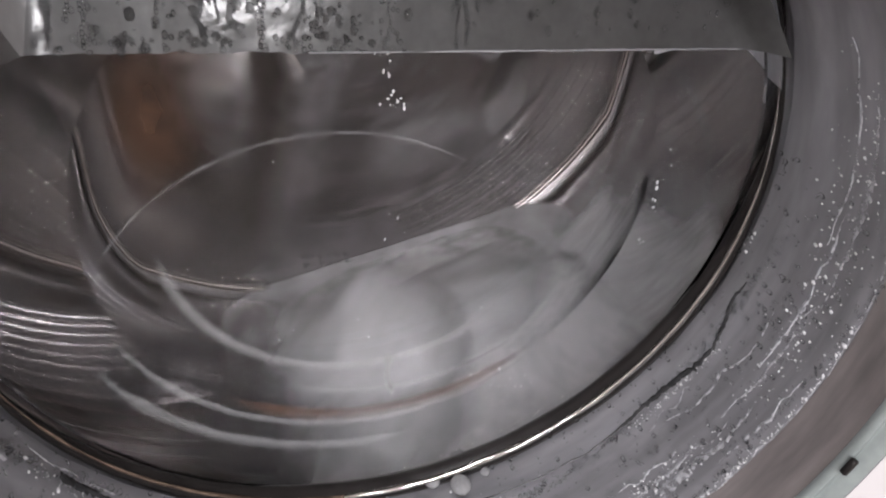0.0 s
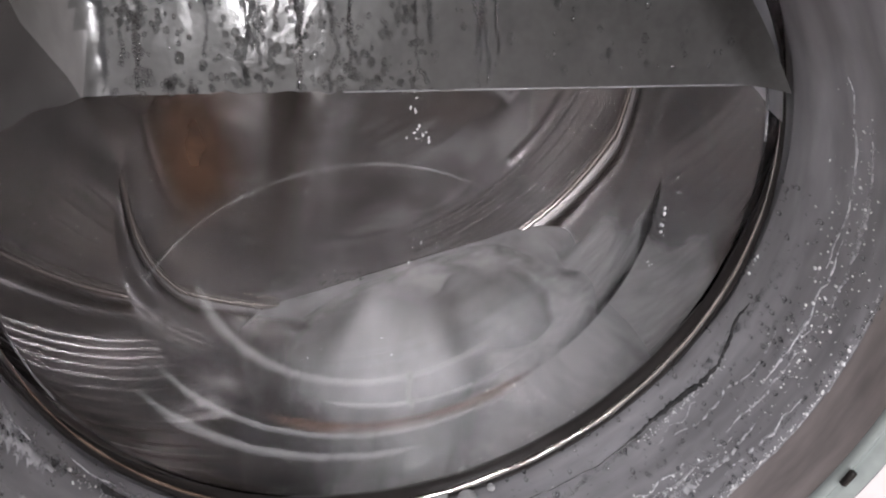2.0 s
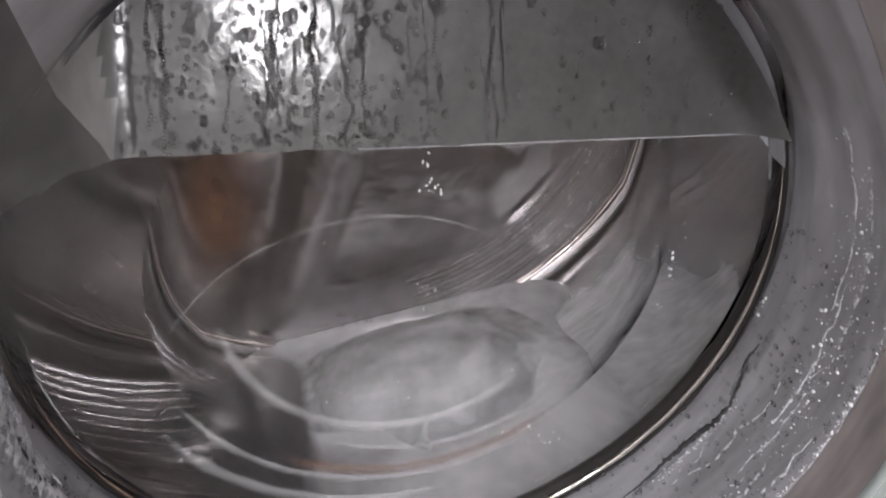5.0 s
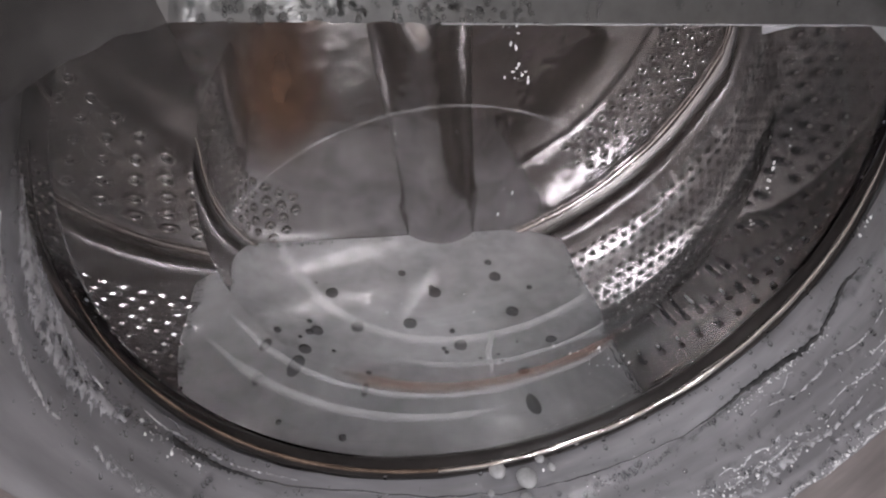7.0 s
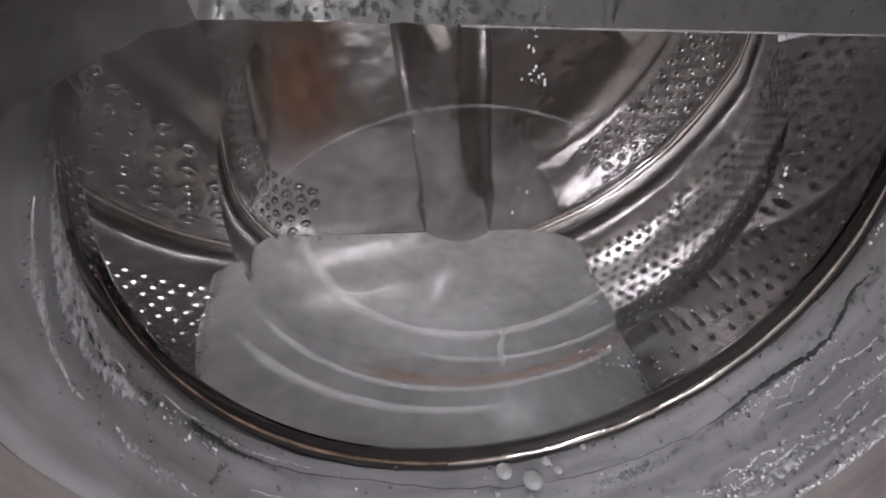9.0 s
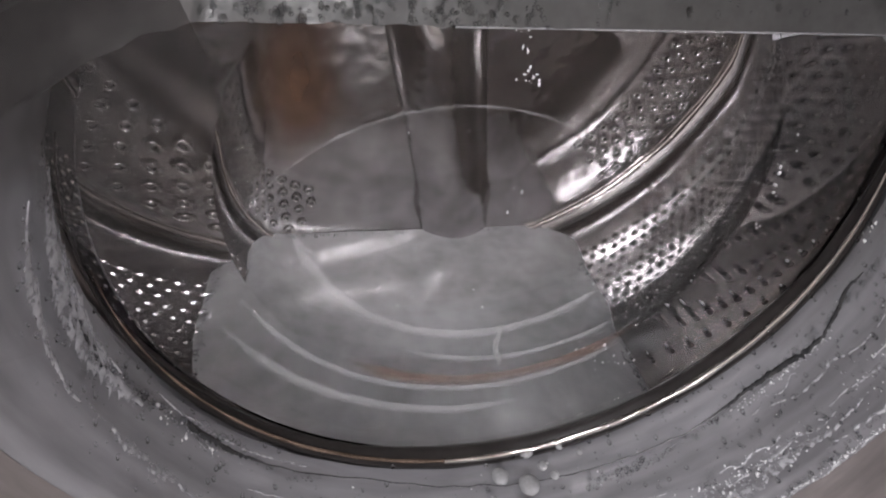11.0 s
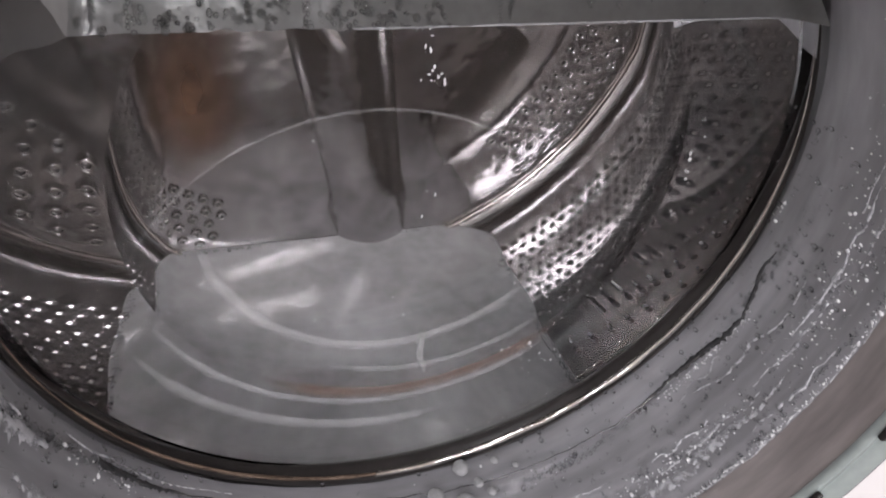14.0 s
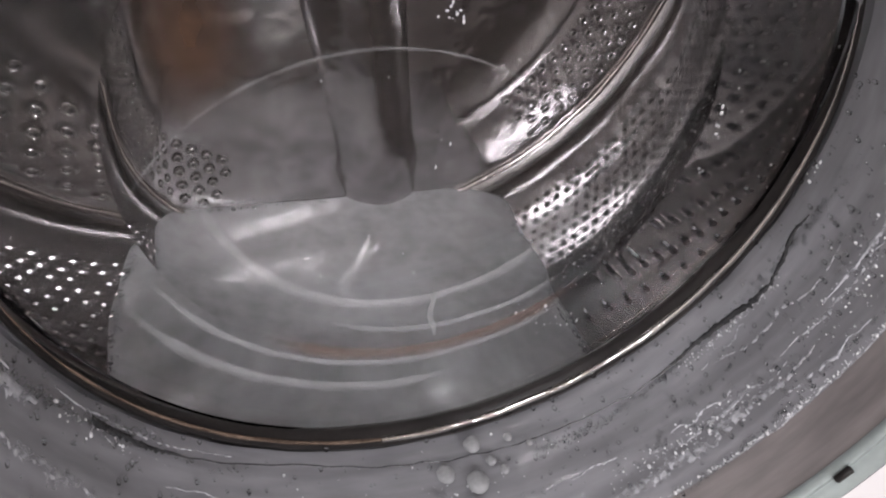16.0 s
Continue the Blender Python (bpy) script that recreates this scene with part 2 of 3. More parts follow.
# ---- washing machine: cabinet, tub, seal ----
def washing_machine():
    wm = thing("washing_machine", "white front-loading washing machine with round door opening", "washing machine", pose(0, 0, -0.47))
    up = Matrix.Translation((0, 0, 0.47))
    # front panel with a round opening
    bm = bmesh.new()
    n = 96
    inner, outer = [], []
    for i in range(n):
        a = 2 * math.pi * i / n
        c, s = math.cos(a), math.sin(a)
        inner.append(bm.verts.new((0.205 * c, -0.088, 0.205 * s)))
        k = 0.30 / max(abs(c), abs(s))
        outer.append(bm.verts.new((k * c, -0.088, k * s * 1.3)))
    flare(bm)
    for v, w in zip(inner, outer):
        w.co.x, w.co.z = max(-0.30, min(0.30, w.co.x)), max(-0.39, min(0.39, w.co.z))
    for i in range(n):
        bm.faces.new((inner[i], inner[(i + 1) % n], outer[(i + 1) % n], outer[i]))
    bmesh.ops.solidify(bm, geom=bm.faces[:], thickness=0.004)
    bm.transform(up)
    part("front_panel", bm, WHITE, wm, smooth=False)
    for name, b in (("side_panel", (-0.30, -0.296, -0.084, 0.45, 0.02, 0.86)), ("side_panel", (0.296, 0.30, -0.084, 0.45, 0.02, 0.86)),
                    ("top_panel", (-0.30, 0.30, -0.09, 0.45, 0.861, 0.885)), ("back_panel", (-0.295, 0.295, 0.446, 0.45, 0.02, 0.86)),
                    ("plinth", (-0.295, 0.295, -0.08, 0.445, 0.0, 0.019))):
        bm = bmesh.new()
        box(bm, *b)
        part(name, bm, WHITE, wm, smooth=False)
    bm = lathe([(0.17, 0.012), (0.252, 0.020), (0.252, 0.275), (0.20, 0.30), (0.0005, 0.30)], 96)
    bm.transform(Matrix.Translation((AX, 0, 0.47)))
    part("tub", bm, TUB, wm, "dark grey plastic outer tub")
    # folded rubber seal between tub and door
    bm = lathe([(0.175, 0.014), (0.168, 0.020), (0.158, 0.016), (0.154, 0.006), (0.160, -0.004), (0.172, -0.010), (0.180, -0.03), (0.19, -0.06), (0.20, -0.083)], 128)
    bm.transform(up)
    part("door_seal", bm, RUBBER, wm, "grey folded rubber door seal")
    return wm


washing_machine()


# ---- door with its glass bowl ----
def door():
    d = thing("washing_machine_door", "round washing machine door with wet clear glass bowl", "door", pose(0, 0, 0))
    # side of the bowl: a wet round wall with moulded steps
    prof = [(0.1496, -0.0022), (0.1491, -0.007), (0.1488, -0.014), (0.1483, -0.0185), (0.1488, -0.022), (0.1490, -0.034), (0.1482, -0.0405), (0.1488, -0.045),
            (0.1494, -0.052), (0.1484, -0.0585), (0.1487, -0.0615), (0.1497, -0.066)]
    prof = [(0.1490 + 1.4 * (r - 0.1490) if -0.062 < y < -0.010 else r, y) for r, y in prof]
    wall = part("bowl_wall", flare(lathe(prof, 256, wobble=0.004)), RUBBER, d, "grey wet bowl wall with streaks of suds")
    part("bowl_collar", flare(lathe([(0.1497, -0.0662), (0.1502, -0.074), (0.1500, -0.082), (0.1504, -0.0875)], 192)), RUBBER_BROWN, d, "brownish grey collar of the bowl")
    rim = part("door_rim", flare(lathe([(0.1500, -0.0876), (0.1493, -0.089), (0.1496, -0.0915), (0.1506, -0.0922), (0.1512, -0.0905), (0.1518, -0.0925), (0.1530, -0.0955), (0.156, -0.0965)], 192)),
               FRAME_GREY, d, "greenish grey rim with small notches")
    for deg in range(-170, 180, 14):
        p, turn = on_round(0.1495, -0.0935, deg + 3)
        bm = bmesh.new()
        box(bm, -0.0035, 0.0035, -0.0012, 0.0012, -0.0012, 0.0012)
        bmesh.ops.bevel(bm, geom=bm.edges[:], offset=0.0004, segments=1, affect="EDGES")
        bm.transform(Matrix.Translation(p) @ turn)
        part("notch", flare(bm), SEAL, rim)
    part("door_ring", flare(lathe([(0.1562, -0.0966), (0.160, -0.099), (0.175, -0.104), (0.195, -0.102), (0.212, -0.096), (0.214, -0.0895), (0.214, -0.0)], 160)), WHITE, d, "white plastic door ring")
    # rear edge: black seal, its highlight built as a bright metal bead, and a brown line
    seal = lathe([(0.1440, -0.0022), (0.1470, -0.0030), (0.1493, -0.0024), (0.1490, 0.004), (0.1450, 0.0065), (0.1420, 0.0065), (0.1415, 0.004), (0.1422, 0.001), (0.1440, -0.0022)], 320, radians(-100), radians(125), 0.003)
    taper(seal, 0.1475, 0.0, -80, -8, 112, 62)
    part("rear_seal", seal, SEAL, d, "glossy black seal edge")
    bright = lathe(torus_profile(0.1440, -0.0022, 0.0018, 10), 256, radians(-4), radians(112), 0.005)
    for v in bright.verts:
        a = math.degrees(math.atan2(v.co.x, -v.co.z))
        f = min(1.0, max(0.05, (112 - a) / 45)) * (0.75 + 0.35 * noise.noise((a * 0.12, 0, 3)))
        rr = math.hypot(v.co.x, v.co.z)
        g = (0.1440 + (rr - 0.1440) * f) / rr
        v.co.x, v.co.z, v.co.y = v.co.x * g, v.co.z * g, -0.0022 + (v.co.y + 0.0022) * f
    part("edge_highlight", bright, EDGE_SHINE, d, "metal bead built as the seal edge's highlight")
    brown = lathe(torus_profile(0.1440, -0.0022, 0.0009, 8), 192, radians(-80), radians(4), 0.006)
    taper(brown, 0.1440, -0.0022, -80, -30, 4, -8)
    part("brown_edge", brown, COPPER, d, "thin brown edge line")
    # thick rear glass below the slanted facet: flat in the middle, its shoulder thinning outwards
    zt = 0.074
    ring = 0.1020
    steps = [0.0004, 0.03, 0.06, 0.084] + [0.084 + (ring - 0.084) * k / 12 for k in range(1, 13)] + [ring + (0.1425 - ring) * k / 14 for k in range(1, 15)]

    def back_y(r, a):
        """Rear face: flat, rising to a moulded bead at the ring, then thinning outwards; strongest at left, to fit the
        camera's view.
        """
        left_side, right_side = math.exp(-((a + 101) / 23) ** 2), math.exp(-((a - 85) / 40) ** 2)
        bead = 0.0006 + 0.0044 * left_side + 0.0011 * right_side
        if r <= ring:
            return 0.0105 + bead * max(0.0, (r - 0.084) / (ring - 0.084)) ** 2
        s = (r - ring) / (0.1425 - ring)
        return 0.0105 + bead - 0.0054 * s * s - 0.0030 * left_side * s

    bm = lathe([(r, 0.0030) for r in steps] + [(r, 0.01) for r in reversed(steps)], 256)
    for v in bm.verts:
        if v.co.y > 0.0031:
            v.co.y = back_y(math.hypot(v.co.x, v.co.z), math.degrees(math.atan2(v.co.x, -v.co.z)))
    bmesh.ops.remove_doubles(bm, verts=bm.verts[:], dist=1e-5)
    cut = bmesh.ops.bisect_plane(bm, geom=bm.verts[:] + bm.edges[:] + bm.faces[:], plane_co=(0, 0, zt), plane_no=(0, 0, 1), clear_outer=True)
    bmesh.ops.holes_fill(bm, edges=[e for e in cut["geom_cut"] if isinstance(e, bmesh.types.BMEdge)])
    for e in bm.edges:
        p, q = (math.hypot(v.co.x, v.co.z) for v in e.verts)
        e.smooth = not (abs(p - ring) < 1e-4 and abs(q - ring) < 1e-4) and not (p > 0.1424 and q > 0.1424)
    g = part("rear_glass", bm, GLASS, d, "clear wet rear glass with a curved shoulder")
    g.visible_shadow = False
    # the glass turns forward into a hazy curved side
    prof = [(0.1015, 0.0035), (0.108, 0.0015), (0.116, -0.006), (0.125, -0.020), (0.134, -0.040), (0.1425, -0.066), (0.1475, -0.085)]
    side = lathe(prof, 90, radians(-108), radians(-58), 0.02)
    for v in side.verts:
        r = math.hypot(v.co.x, v.co.z)
        a = math.atan2(v.co.x, -v.co.z) - radians(34) * max(0.0, (r - 0.1015) / 0.046)
        v.co.x, v.co.z = r * math.sin(a), -r * math.cos(a)
    g = part("side_glass", flare(side), HAZE, d, "hazy curved side of the glass bowl")
    g.visible_shadow = False
    part("bowl_crown", lathe([(0.1462, -0.0005), (0.1468, 0.01), (0.147, 0.045), (0.12, 0.05)], 96, radians(108), radians(252)), RUBBER, d, "grey upper wall of the bowl")
    # brown reflection, painted as a tinted patch on the rear glass
    bm = bmesh.new()
    n = 40
    loops = []
    for q in (0.0, 0.35, 0.7, 1.0):
        loops.append([bm.verts.new((-0.077 + q * (0.025 + 0.014 * noise.noise((math.cos(2 * math.pi * i / n) * 1.5, math.sin(2 * math.pi * i / n) * 1.5, 8))) * math.cos(2 * math.pi * i / n), 0.0026,
                                   0.047 + q * (0.036 + 0.016 * noise.noise((math.cos(2 * math.pi * i / n) * 1.5, math.sin(2 * math.pi * i / n) * 1.5, 3))) * math.sin(2 * math.pi * i / n))) for i in range(n)])
    for a, b in zip(loops, loops[1:]):
        for i in range(n):
            bm.faces.new((a[i], a[(i + 1) % n], b[(i + 1) % n], b[i]))
    bmesh.ops.remove_doubles(bm, verts=bm.verts[:], dist=1e-6)
    g = part("brown_reflection", bm, BROWN_SHEEN, d, "brown patch painted for a reflection in the glass", smooth=False)
    # moulded rings and arcs of reflection on the rear glass, painted as faint strips
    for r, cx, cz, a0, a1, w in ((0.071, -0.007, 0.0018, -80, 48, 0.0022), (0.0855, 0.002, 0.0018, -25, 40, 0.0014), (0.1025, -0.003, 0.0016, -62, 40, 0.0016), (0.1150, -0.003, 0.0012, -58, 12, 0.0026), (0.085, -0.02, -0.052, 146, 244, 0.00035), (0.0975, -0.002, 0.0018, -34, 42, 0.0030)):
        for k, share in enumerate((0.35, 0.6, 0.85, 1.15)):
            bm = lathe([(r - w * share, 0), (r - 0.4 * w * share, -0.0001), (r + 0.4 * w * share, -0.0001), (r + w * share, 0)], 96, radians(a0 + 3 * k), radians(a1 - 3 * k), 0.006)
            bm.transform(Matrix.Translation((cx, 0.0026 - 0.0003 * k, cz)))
            g = part("reflection_arc", bm, PALE_SHEEN if w < 0.003 else ARC_BROWN, d, "faint pale strip painted for a bright ring of reflected light" if w < 0.003 else "faint brown strip painted for an arc of reflection")
    return d


DOOR = door()


# slanted upper facet with fog, drops and runs
FN = Vector((-0.08, -0.94, 0.33)).normalized()
FU = Vector((0, 0.33, 0.94)).normalized()
FO = Vector((0, -0.004, 0.063))


def facet_point(x, u, lift=0.0):
    return FO + Vector((x, 0, 0)) + FU * u + FN * lift


def facet():
    bm = bmesh.new()
    nx, nu = 150, 16
    def edge(u, side):
        z = 0.063 + u * FU.z
        lim = math.sqrt(max(0.0, (0.190 if side < 0 else 0.1452) ** 2 - z * z)) - 0.001
        return lim * side
    for lift in (0.0, -0.003):
        grid = []
        for j in range(nu + 1):
            u = 0.098 * j / nu
            a, b = edge(u, -1), edge(u, 1)
            row = []
            for i in range(nx + 1):
                x = a + (b - a) * i / nx
                bend = -0.103 + 0.016 * (u / 0.098 - 0.25) ** 2
                fold = max(0.0, bend + 0.006 - x) ** 2 / 0.055 + max(0.0, x - 0.105) ** 2 / 0.10
                ragged = 0.0016 * noise.noise((x * 160, 0, 7)) * (1 if j == 0 and x < 0.01 else 0)
                row.append(bm.verts.new(facet_point(x, u + ragged - 0.5 * fold, lift + fold + 0.00022 * noise.noise((x * 75, j * 0.4, 2)))))
            grid.append(row)
        for j in range(nu):
            for i in range(nx):
                bm.faces.new((grid[j][i], grid[j][i + 1], grid[j + 1][i + 1], grid[j + 1][i]))
    for q in bm.faces:
        c = q.calc_center_median()
        if c.x < -0.104 + 0.003 * noise.noise((c.z * 60, 0, 4)):
            q.material_index = 1
    f = part("slanted_glass", bm, FOG, DOOR, "fogged slanted glass facet of the bowl")
    f.data.materials.append(SIDE_WALL)
    f.visible_shadow = False
    bm = bmesh.new()
    bmesh.ops.create_cone(bm, segments=8, radius1=0.0004, radius2=0.0004, depth=0.150, cap_ends=True, matrix=Matrix.Translation((0, 0, 0)) @ Euler((0, radians(90), 0)).to_matrix().to_4x4())
    bm.transform(Matrix.Translation((0.045, -0.0035, 0.0625)))
    part("facet_edge", bm, MOULDED, DOOR, "fine moulded edge of the glass")


facet()


def drops_on_facet():
    rng = random.Random(5)
    bm = bmesh.new()
    turn = Matrix((Vector((1, 0, 0)), FU, FN)).transposed().to_4x4()
    for _ in range(900):
        x = rng.uniform(-0.105, 0.125) if rng.random() < 0.35 else rng.uniform(-0.10, 0.0)
        u = rng.uniform(0.002, 0.085)
        r = rng.choice((0.0005, 0.0006, 0.0008, 0.0011, 0.0015)) * (0.8 + 0.8 * u / 0.085)
        blob(bm, facet_point(x, u, 0.0003), r, (1, rng.uniform(1, 1.7), 0.6), 0.15, rng.random() * 9, 1, turn)
    for _ in range(90):
        x = rng.uniform(-0.12, 0.0)
        blob(bm, facet_point(x, abs(rng.gauss(0, 0.003)), 0.0003), rng.uniform(0.0004, 0.0012), (1.2, rng.uniform(0.8, 1.6), 0.6), 0.25, rng.random() * 9, 1, turn)
    ob = part("condensation_drops", bm, DROP, None)
    tagged(ob, "clear condensation drops on the fogged facet", "water drops", kind="stuff")
    # runs of water down the fog
    bm = bmesh.new()
    for _ in range(26):
        x = rng.uniform(-0.10, 0.02)
        u0, u1 = rng.uniform(0.03, 0.08), rng.uniform(0.0, 0.02)
        steps = int((u0 - u1) / 0.0012) + 2
        w = rng.uniform(0.0004, 0.0008)
        for k in range(steps):
            u = u0 + (u1 - u0) * k / (steps - 1)
            x += rng.choice((0, 0, 0, 0.0006, -0.0006))
            blob(bm, facet_point(x, u, 0.0002), w, (1, 1.6, 0.6), 0, 0, 1, turn)
    ob = part("water_runs", bm, DROP, None)
    tagged(ob, "thin runs of water down the fogged facet", "water drops", kind="stuff")


drops_on_facet()


# unseen lamp body, added as the source of the glare on the slanted glass
def glare_lamp():
    t = thing("glare_lamp", "unseen round wall lamp, placed for the glare on the slanted glass", "lamp", pose(0.100, -1.66, 0.665))
    part("base_plate", lathe([(0.0004, -0.238), (0.09, -0.238), (0.095, -0.23), (0.09, -0.05), (0.0004, -0.05)], 48), WHITE, t)
    part("diffuser", lathe([(0.0004, 0.02), (0.05, 0.015), (0.078, -0.002), (0.085, -0.03), (0.08, -0.049)], 48), LAMP, t, "glowing white diffuser")


glare_lamp()


# no such window is known; added as a source for the fill light
def window():
    w = thing("unseen_window", "unseen white framed window, added as a source for the fill light", "window", pose(-0.85, -1.895, 0.80), kind="structure")
    for name, b in (("window_frame", (-0.34, -0.29, 0, 0.05, -0.34, 0.34)), ("window_frame", (0.29, 0.34, 0, 0.05, -0.34, 0.34)),
                    ("window_frame", (-0.29, 0.29, 0, 0.05, 0.29, 0.34)), ("window_frame", (-0.29, 0.29, 0, 0.05, -0.34, -0.29))):
        bm = bmesh.new()
        box(bm, *b)
        part(name, bm, WHITE, w, smooth=False)
    bm = bmesh.new()
    box(bm, -0.289, 0.289, 0.002, 0.010, -0.289, 0.289)
    part("pane", bm, PANE_GLOW, w, "glowing pane of the added window", smooth=False)


window()


# ---- drum ----
def perforated(rows):
    """Round wall of cells; each cell of a row has an opening with a raised rim. rows: y0, y1, count, opening radius along (angle, y), shift, share of open cells."""
    rng = random.Random(3)
    verts, faces, kinds = [], [], []
    for y0, y1, count, ha, hy, shift, share in rows:
        for c in range(count):
            a0, a1 = 2 * math.pi * (c + shift) / count, 2 * math.pi * (c + 1 + shift) / count
            am, ym = (a0 + a1) / 2 + 0.0015 * rng.uniform(-1, 1), (y0 + y1) / 2
            yh = ym + 0.0006 * rng.uniform(-1, 1)
            def put(a, y, r):
                verts.append((r * math.sin(a), y, -r * math.cos(a)))
            base = len(verts)
            for a, y in ((a0, y0), (am, y0), (a1, y0), (a1, ym), (a1, y1), (am, y1), (a0, y1), (a0, ym)):
                put(a, y, RD)
            if rng.random() > share:
                faces.append(tuple(range(base, base + 8)))
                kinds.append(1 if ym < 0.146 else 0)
                continue
            for k, (s, depth) in enumerate(((1.55, 0.0), (1.12, -0.0011), (0.9, 0.0004), (0.8, 0.004))):
                for q in range(8):
                    t = radians(-135 + 45 * q)
                    put(am + s * ha / RD * math.cos(t), yh + s * hy * math.sin(t), RD + depth)
            for k in range(4):
                p, n = base + 8 * k, base + 8 * (k + 1)
                for q in range(8):
                    w = (q + 1) % 8
                    faces.append((p + q, p + w, n + w, n + q))
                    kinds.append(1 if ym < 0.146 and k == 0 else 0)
    me = bpy.data.meshes.new("drum_wall")
    me.from_pydata(verts, [], faces)
    me.polygons.foreach_set("use_smooth", [False] * len(me.polygons))
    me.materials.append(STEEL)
    # flat cells of the front rows take the steel coloured dark for shade
    me.materials.append(STEEL_BAND_SHADE)
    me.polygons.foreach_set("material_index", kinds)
    return me


def steel_bar(length, width, height, n=18, m=24, taper=0.75, power=2.6):
    """A rounded pressed rib along +y, its foot on z = 0, narrower to its far end."""
    bm = bmesh.new()
    grid = []
    for j in range(m + 1):
        v = j / m
        e = min(1.0, 5.5 * min(v, 1 - v) + 0.02) ** 0.5
        w = width * (1 + (taper - 1) * v) * (0.7 + 0.3 * e)
        row = []
        for i in range(n + 1):
            s = 2 * i / n - 1
            h = height * e * (1 - abs(s) ** power) ** 0.8
            row.append(bm.verts.new((s * w / 2, v * length, h)))
        grid.append(row)
    for j in range(m):
        for i in range(n):
            bm.faces.new((grid[j][i], grid[j][i + 1], grid[j + 1][i + 1], grid[j + 1][i]))
    return bm


def drum():
    d = thing("washing_drum", "perforated stainless steel washing drum with three ribs", "drum", pose(AX, 0, 0))
    rows = [(0.034, 0.0405, 60, 0.0001, 0.0001, 0.0, 0.0)]
    y = 0.0405
    for k in range(7):
        rows.append((y, y + 0.0088, 126, 0.0018, 0.0014, 0.5 * (k % 2), 0.9))
        y += 0.0088
    rows.append((y, y + 0.0120, 72, 0.0046, 0.0015, 0.2, 0.42))
    y += 0.0120
    rows.append((y, y + 0.0088, 126, 0.0018, 0.0014, 0.5, 0.92))
    y += 0.0088
    k = 0
    while y < 0.204:
        rows.append((y, y + 0.0074, 178, 0.0019, 0.0013, 0.5 * (k % 2), 0.985))
        y += 0.0074
        k += 1
    me = perforated(rows)
    wall = new("drum_wall", me)
    wall.parent = d
    tagged(wall, "perforated steel drum wall")
    part("drum_shoulder", lathe([(RD, y), (0.2290, 0.214), (0.2270, 0.222), (0.2225, 0.229), (0.2185, 0.2325)], 192), STEEL, d, "smooth curved steel shoulder")
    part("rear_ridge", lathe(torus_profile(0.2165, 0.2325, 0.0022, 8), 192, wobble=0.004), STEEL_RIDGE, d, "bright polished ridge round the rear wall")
    part("rear_wall", lathe([(0.2150, 0.2335), (0.211, 0.2350), (0.170, 0.2350), (0.164, 0.2315), (0.152, 0.2285), (0.110, 0.2290), (0.070, 0.2315), (0.030, 0.2320), (0.0004, 0.2320)], 192), STEEL_REAR, d, "pressed steel rear wall with a round step")
    part("drum_front", lathe([(RD, 0.034), (0.222, 0.029), (0.186, 0.024), (0.1725, 0.024), (0.170, 0.0265), (0.1725, 0.029), (0.186, 0.028)], 160), STEEL_FRONT_SHADE, d, "steel front of the drum, coloured darker for shade")
    # white specks as painted glints beside the openings of the darkened front band
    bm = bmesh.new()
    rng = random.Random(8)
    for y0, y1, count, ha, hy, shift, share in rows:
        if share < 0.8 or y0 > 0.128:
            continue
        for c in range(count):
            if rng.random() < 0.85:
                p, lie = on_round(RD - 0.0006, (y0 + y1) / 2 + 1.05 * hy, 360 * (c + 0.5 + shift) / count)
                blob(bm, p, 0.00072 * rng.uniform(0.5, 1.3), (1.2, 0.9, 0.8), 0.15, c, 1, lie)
    tagged(part("painted_glints", bm, GLINT, d), "white specks painted as glints beside the small openings", kind="stuff")
    # openings pressed into the outer part of the rear wall
    bm = bmesh.new()
    ring = []
    for r, h in ((0.0046, 0.0002), (0.0036, 0.0014), (0.0024, 0.0017), (0.0017, 0.0006), (0.0015, -0.002)):
        ring.append([bm.verts.new((0.80 * r * math.cos(2 * math.pi * i / 10), -1.25 * h, 0.80 * r * math.sin(2 * math.pi * i / 10))) for i in range(10)])
    for a, b in zip(ring, ring[1:]):
        for i in range(10):
            bm.faces.new((a[i], a[(i + 1) % 10], b[(i + 1) % 10], b[i]))
    bm.faces.new(ring[-1])
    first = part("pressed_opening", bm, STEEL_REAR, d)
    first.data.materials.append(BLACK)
    # closed hollow coloured black in place of the dark inside an open hole
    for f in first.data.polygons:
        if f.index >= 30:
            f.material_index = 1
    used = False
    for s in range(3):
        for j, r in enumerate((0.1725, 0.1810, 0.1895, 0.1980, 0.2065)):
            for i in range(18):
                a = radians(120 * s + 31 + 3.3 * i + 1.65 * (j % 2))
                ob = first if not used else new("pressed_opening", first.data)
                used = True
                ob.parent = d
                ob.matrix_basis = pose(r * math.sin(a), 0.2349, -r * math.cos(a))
    # three spokes on the rear wall and three ribs on the round wall
    for s in range(3):
        turn = pose(0, 0, 0, 0, -120 * s, 0)
        bm = steel_bar(0.207, 0.068, 0.021, taper=0.74, power=1.7)
        # its foot on the rear wall, its length outwards and down
        bm.transform(turn @ Matrix.Translation((0, 0.2345, -0.003)) @ Matrix(((1, 0, 0, 0), (0, 0, -1, 0), (0, -1, 0, 0), (0, 0, 0, 1))))
        part("spoke", bm, STEEL_REAR, d, "rounded steel spoke")
        bm = steel_bar(0.165, 0.078, 0.0285, n=18, m=30, taper=0.8)
        bm.transform(turn @ Matrix.Translation((0, 0.062, -RD - 0.001)))
        part("lifting_rib", bm, STEEL, d, "smooth rounded steel lifting rib")
    bm = bmesh.new()
    blob(bm, (0, 0.226, 0), 0.034, (1, 0.35, 1), 0, 0, 3)
    part("hub", bm, STEEL_REAR, d)
